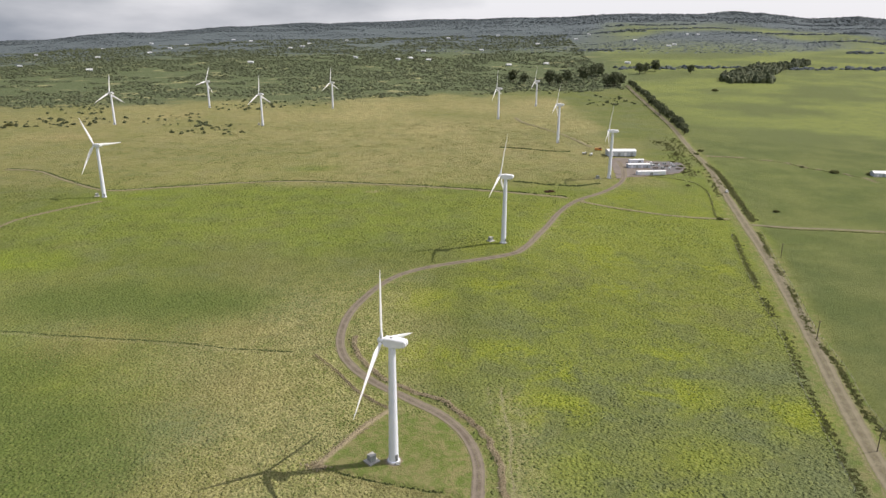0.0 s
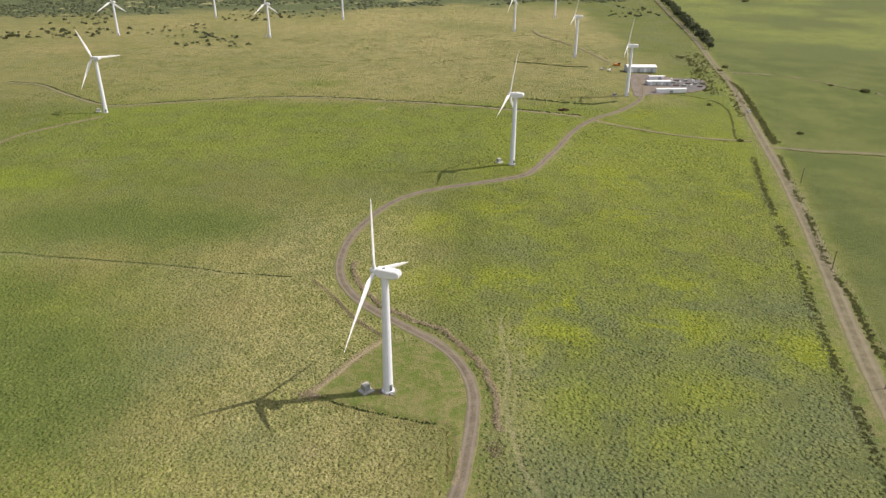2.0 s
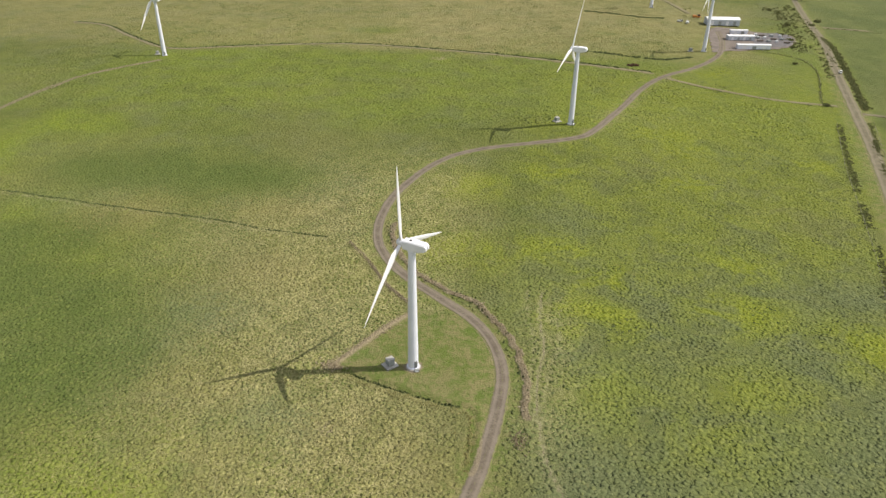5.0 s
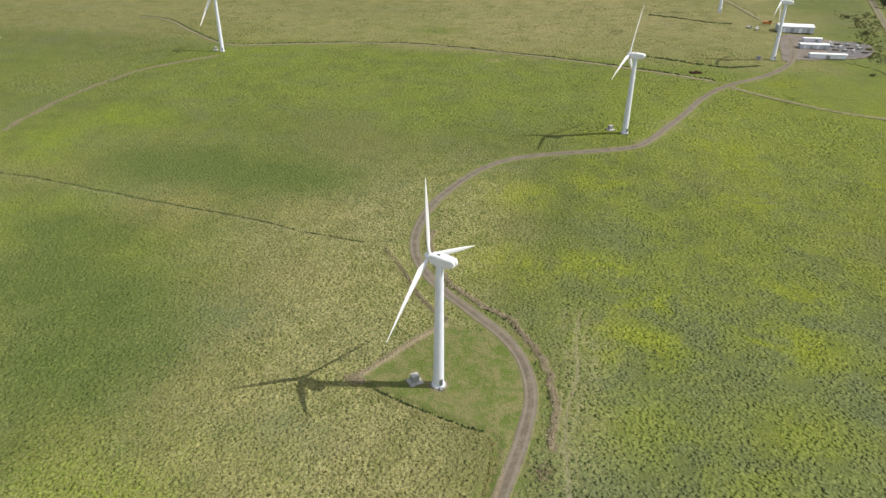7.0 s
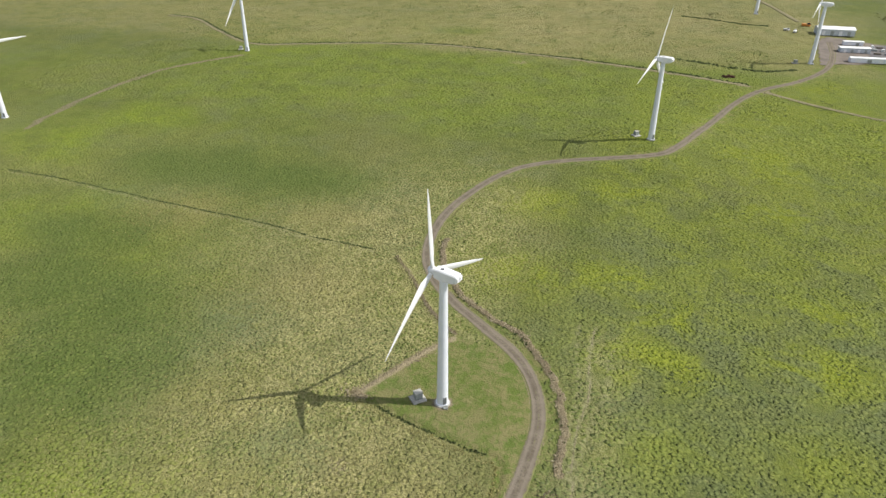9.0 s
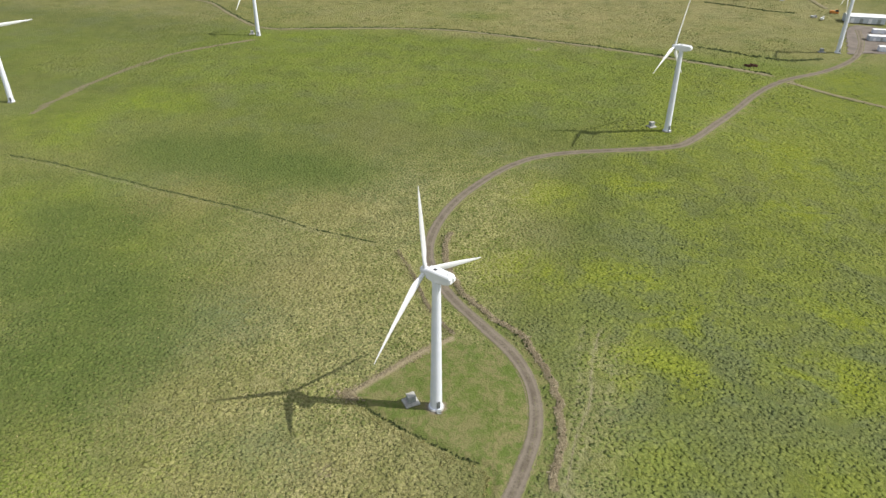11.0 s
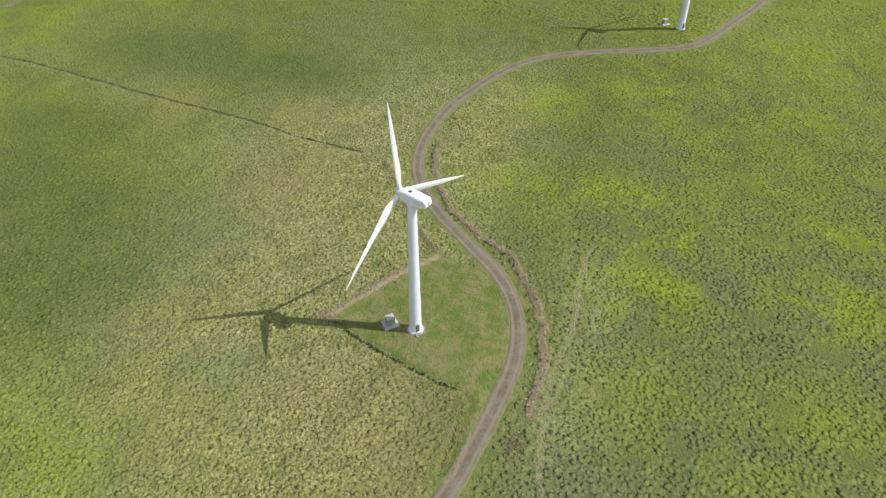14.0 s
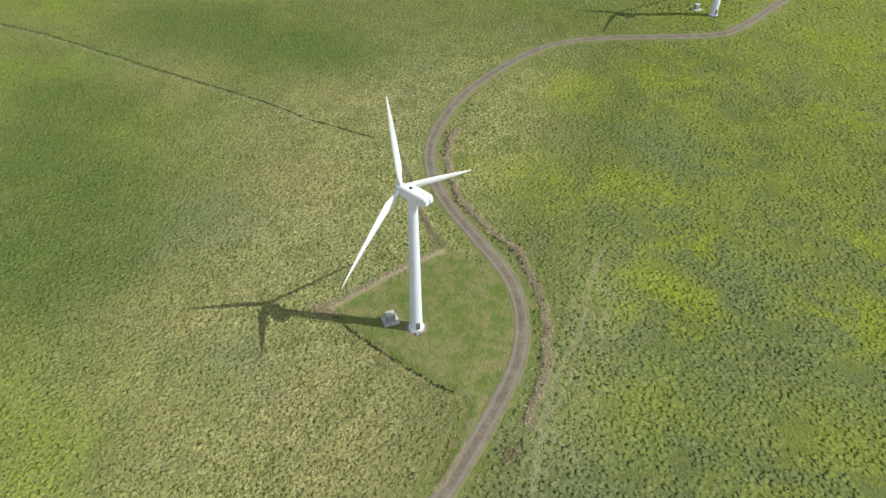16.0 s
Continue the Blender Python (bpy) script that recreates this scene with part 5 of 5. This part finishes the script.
sx, sy = SHED[0]
build_shed(pose(sx, sy, ground_z(sx, sy) + 0.3, 0, 0, facing(*SHED)), math.dist(*SHED), 11.0, 4.6, 1.3, "long grey metal shed with a white roof", 4)
for i in range(3):
    p, q = CABINS[2 * i], CABINS[2 * i + 1]
    build_shed(pose(p[0], p[1], ground_z(*p) + 0.3, 0, 0, facing(p, q)), math.dist(p, q), (5.5, 4.0, 3.0)[i], (3.1, 3.0, 2.6)[i], 0.35, ("pale site cabin with a white flat roof", "long white container cabin in the yard", "small white store container")[i], (4, 3, 2)[i], ROOF_WHITE, (WALL_GREY, STEEL_WHITE, STEEL_WHITE)[i])
px, py = FARM[0]
build_shed(pose(px, py, ground_z(px, py), 0, 0, -8), 16, 8, 3.2, 1.4, "white-roofed farm building in a pasture", 3)


def build_crate(at, sx, sy, sz, mat, label):
    t = thing("storage_crate", label, "crate", "stores in the gravel yard", at)
    part("box", add_box(bmesh.new(), sx, sy, sz, Matrix.Translation((0, 0, 0.15)), 0.04), mat, t)
    for k in (-0.4, 0, 0.4):
        part("runner", add_box(bmesh.new(), 0.15, sy, 0.15, Matrix.Translation((k * sx, 0, 0))), WOOD_GREY, t)
    return t


gx, gy = (sum(p[i] for p in GRAVEL_YARD) / 4 for i in (0, 1))
for i in range(12):
    qx, qy = gx - 10 + 6.2 * (i % 4) + RNG.uniform(-1, 1), gy - 6 + 9.0 * (i // 4) + RNG.uniform(-1, 1)
    kind_ = i % 3
    build_crate(pose(qx, qy, ground_z(qx, qy) + 0.38, 0, 0, RNG.uniform(-6, 10)), (4.5, 3.0, 1.8)[kind_], (1.2, 2.0, 1.8)[kind_], (0.9, 1.2, 1.6)[kind_], (WOOD_GREY, GREY_PAINT, ROOF_WHITE)[kind_], ("weathered wooden crate on dark gravel", "grey steel store box on dark gravel", "white store box on dark gravel")[kind_])


def build_car(at, paint, length, height, label, category, truck=False):
    t = thing("vehicle", label, category, "parked vehicles", at)
    bm = add_box(bmesh.new(), length, 1.85, height * 0.45, Matrix.Translation((0, 0, 0.42)), 0.18)
    body = part("body", bm, paint, t)
    cab_l, cab_x = (length * 0.36, length * 0.28) if truck else (length * 0.55, -0.1)
    bm = bmesh.new()
    made = bmesh.ops.create_cube(bm, size=1, matrix=Matrix.Translation((cab_x, 0, 0.42 + height * 0.66)) @ Matrix.Diagonal((cab_l, 1.65, height * 0.45, 1)))
    for v in made["verts"]:
        if v.co.z > 0.42 + height * 0.66:
            v.co.x = cab_x + (v.co.x - cab_x) * 0.72
            v.co.y *= 0.86
    part("cabin", bm, GLASS_DARK, t, "dark windows")
    part("roof", add_box(bmesh.new(), cab_l * 0.74, 1.46, 0.06, Matrix.Translation((cab_x, 0, 0.42 + height * 0.885)), 0.02), paint, t)
    if truck:
        part("load_bed", add_box(bmesh.new(), length * 0.52, 1.95, height * 0.5, Matrix.Translation((-length * 0.23, 0, 0.8)), 0.04), paint, t)
    for sx_ in (-0.31, 0.31):
        for sy_ in (-0.86, 0.86):
            w = add_lathe(bmesh.new(), [(0.2, -0.12), (0.36, -0.12), (0.36, 0.12), (0.2, 0.12)], 16, Matrix.Rotation(math.pi / 2, 4, "X"))
            wheel = part("wheel", w, RUBBER, t, "", pose(sx_ * length, sy_, 0.36))
            part("rim", add_lathe(bmesh.new(), [(0.2, -0.13), (0.2, 0.13)], 12, Matrix.Rotation(math.pi / 2, 4, "X")), GREY_PAINT, wheel)
    for sy_ in (-0.62, 0.62):
        part("headlight", add_box(bmesh.new(), 0.06, 0.34, 0.16, Matrix.Translation((length / 2, sy_, 0.75))), WHITE, body)
    return t


car_data = ((CAR_GREY, 4.6, 1.6, "dark grey pickup beside the yard", True, 20), (CAR_WHITE, 5.4, 2.0, "white pickup truck beside the yard", True, 70), (ORANGE, 6.5, 3.0, "orange work truck beside the shed", True, 0), (CAR_WHITE, 4.5, 1.6, "white car on the dirt road", False, 75))
for (px, py), (paint, ln, ht, lab, trk, rz) in zip(VEHICLES, car_data):
    build_car(pose(px, py, ground_z(px, py) + 0.15, 0, 0, rz), paint, ln, ht, lab, "truck" if trk else "car", trk)


# ---- poles and fences ----
def build_pole(at):
    t = thing("utility_pole", "weathered wooden utility pole beside the road", "utility pole", "poles along the road", at)
    part("post", add_lathe(bmesh.new(), [(0.17, -1.0), (0.15, 4), (0.12, 8.5)], 10), WOOD_GREY, t)
    arm = part("crossarm", add_box(bmesh.new(), 1.9, 0.12, 0.14, Matrix.Translation((0, -0.12, 7.9))), WOOD_GREY, t)
    for x_ in (-0.8, 0.0, 0.8):
        part("insulator", add_lathe(bmesh.new(), [(0.05, 8.04), (0.08, 8.1), (0.05, 8.22)], 8, Matrix.Translation((x_, -0.12, 0))), GREY_PAINT, arm)
    return t


first_pole = None
for px, py in POLES:
    m = pose(px, py, ground_z(px, py), 0, 0, 15)
    if first_pole is None:
        first_pole = build_pole(m)
    else:
        copy_thing(first_pole, m)


def build_fence(line, gap, label, height=1.25):
    c = curve_points(line, gap)
    t = thing("fence", label, "fence", "fences of the pasture", pose(c[0][0], c[0][1], ground_z(*c[0])))
    o = Vector((c[0][0], c[0][1], ground_z(*c[0])))
    mesh = None
    for px, py in c:
        spot = pose(px - o.x, py - o.y, ground_z(px, py) - o.z, RNG.uniform(-4, 4), RNG.uniform(-4, 4), 0)
        if mesh is None:
            p = part("post", add_lathe(bmesh.new(), [(0.075, -0.4), (0.07, height), (0.04, height + 0.04)], 6), WOOD_GREY, t, "", spot)
            mesh = p.data
        else:
            p = new("post", mesh)
            p.parent, p.matrix_basis = t, spot
    for h in (0.45, 0.8, 1.15):
        bm = bmesh.new()
        for (ax, ay), (bx, by) in zip(c[:-1], c[1:]):
            add_rod(bm, (ax - o.x, ay - o.y, ground_z(ax, ay) - o.z + h), (bx - o.x, by - o.y, ground_z(bx, by) - o.z + h), 0.012, 0.012, 3)
        part("wire", bm, WIRE, t)
    return t


build_fence([(a + 2.2, b) for a, b in HEDGE_EAST], 5.0, "wooden post and wire fence along the road hedge")
build_fence([(a - 2.0, b) for a, b in HEDGE_WEST], 5.0, "weathered post and wire fence beside the hedge")
build_fence(YARD_FENCE, 5.0, "post and wire fence round the grass plot")
build_fence([(a, b - 3) for a, b in GATE_TRACK], 5.0, "post and wire fence along the narrow track")
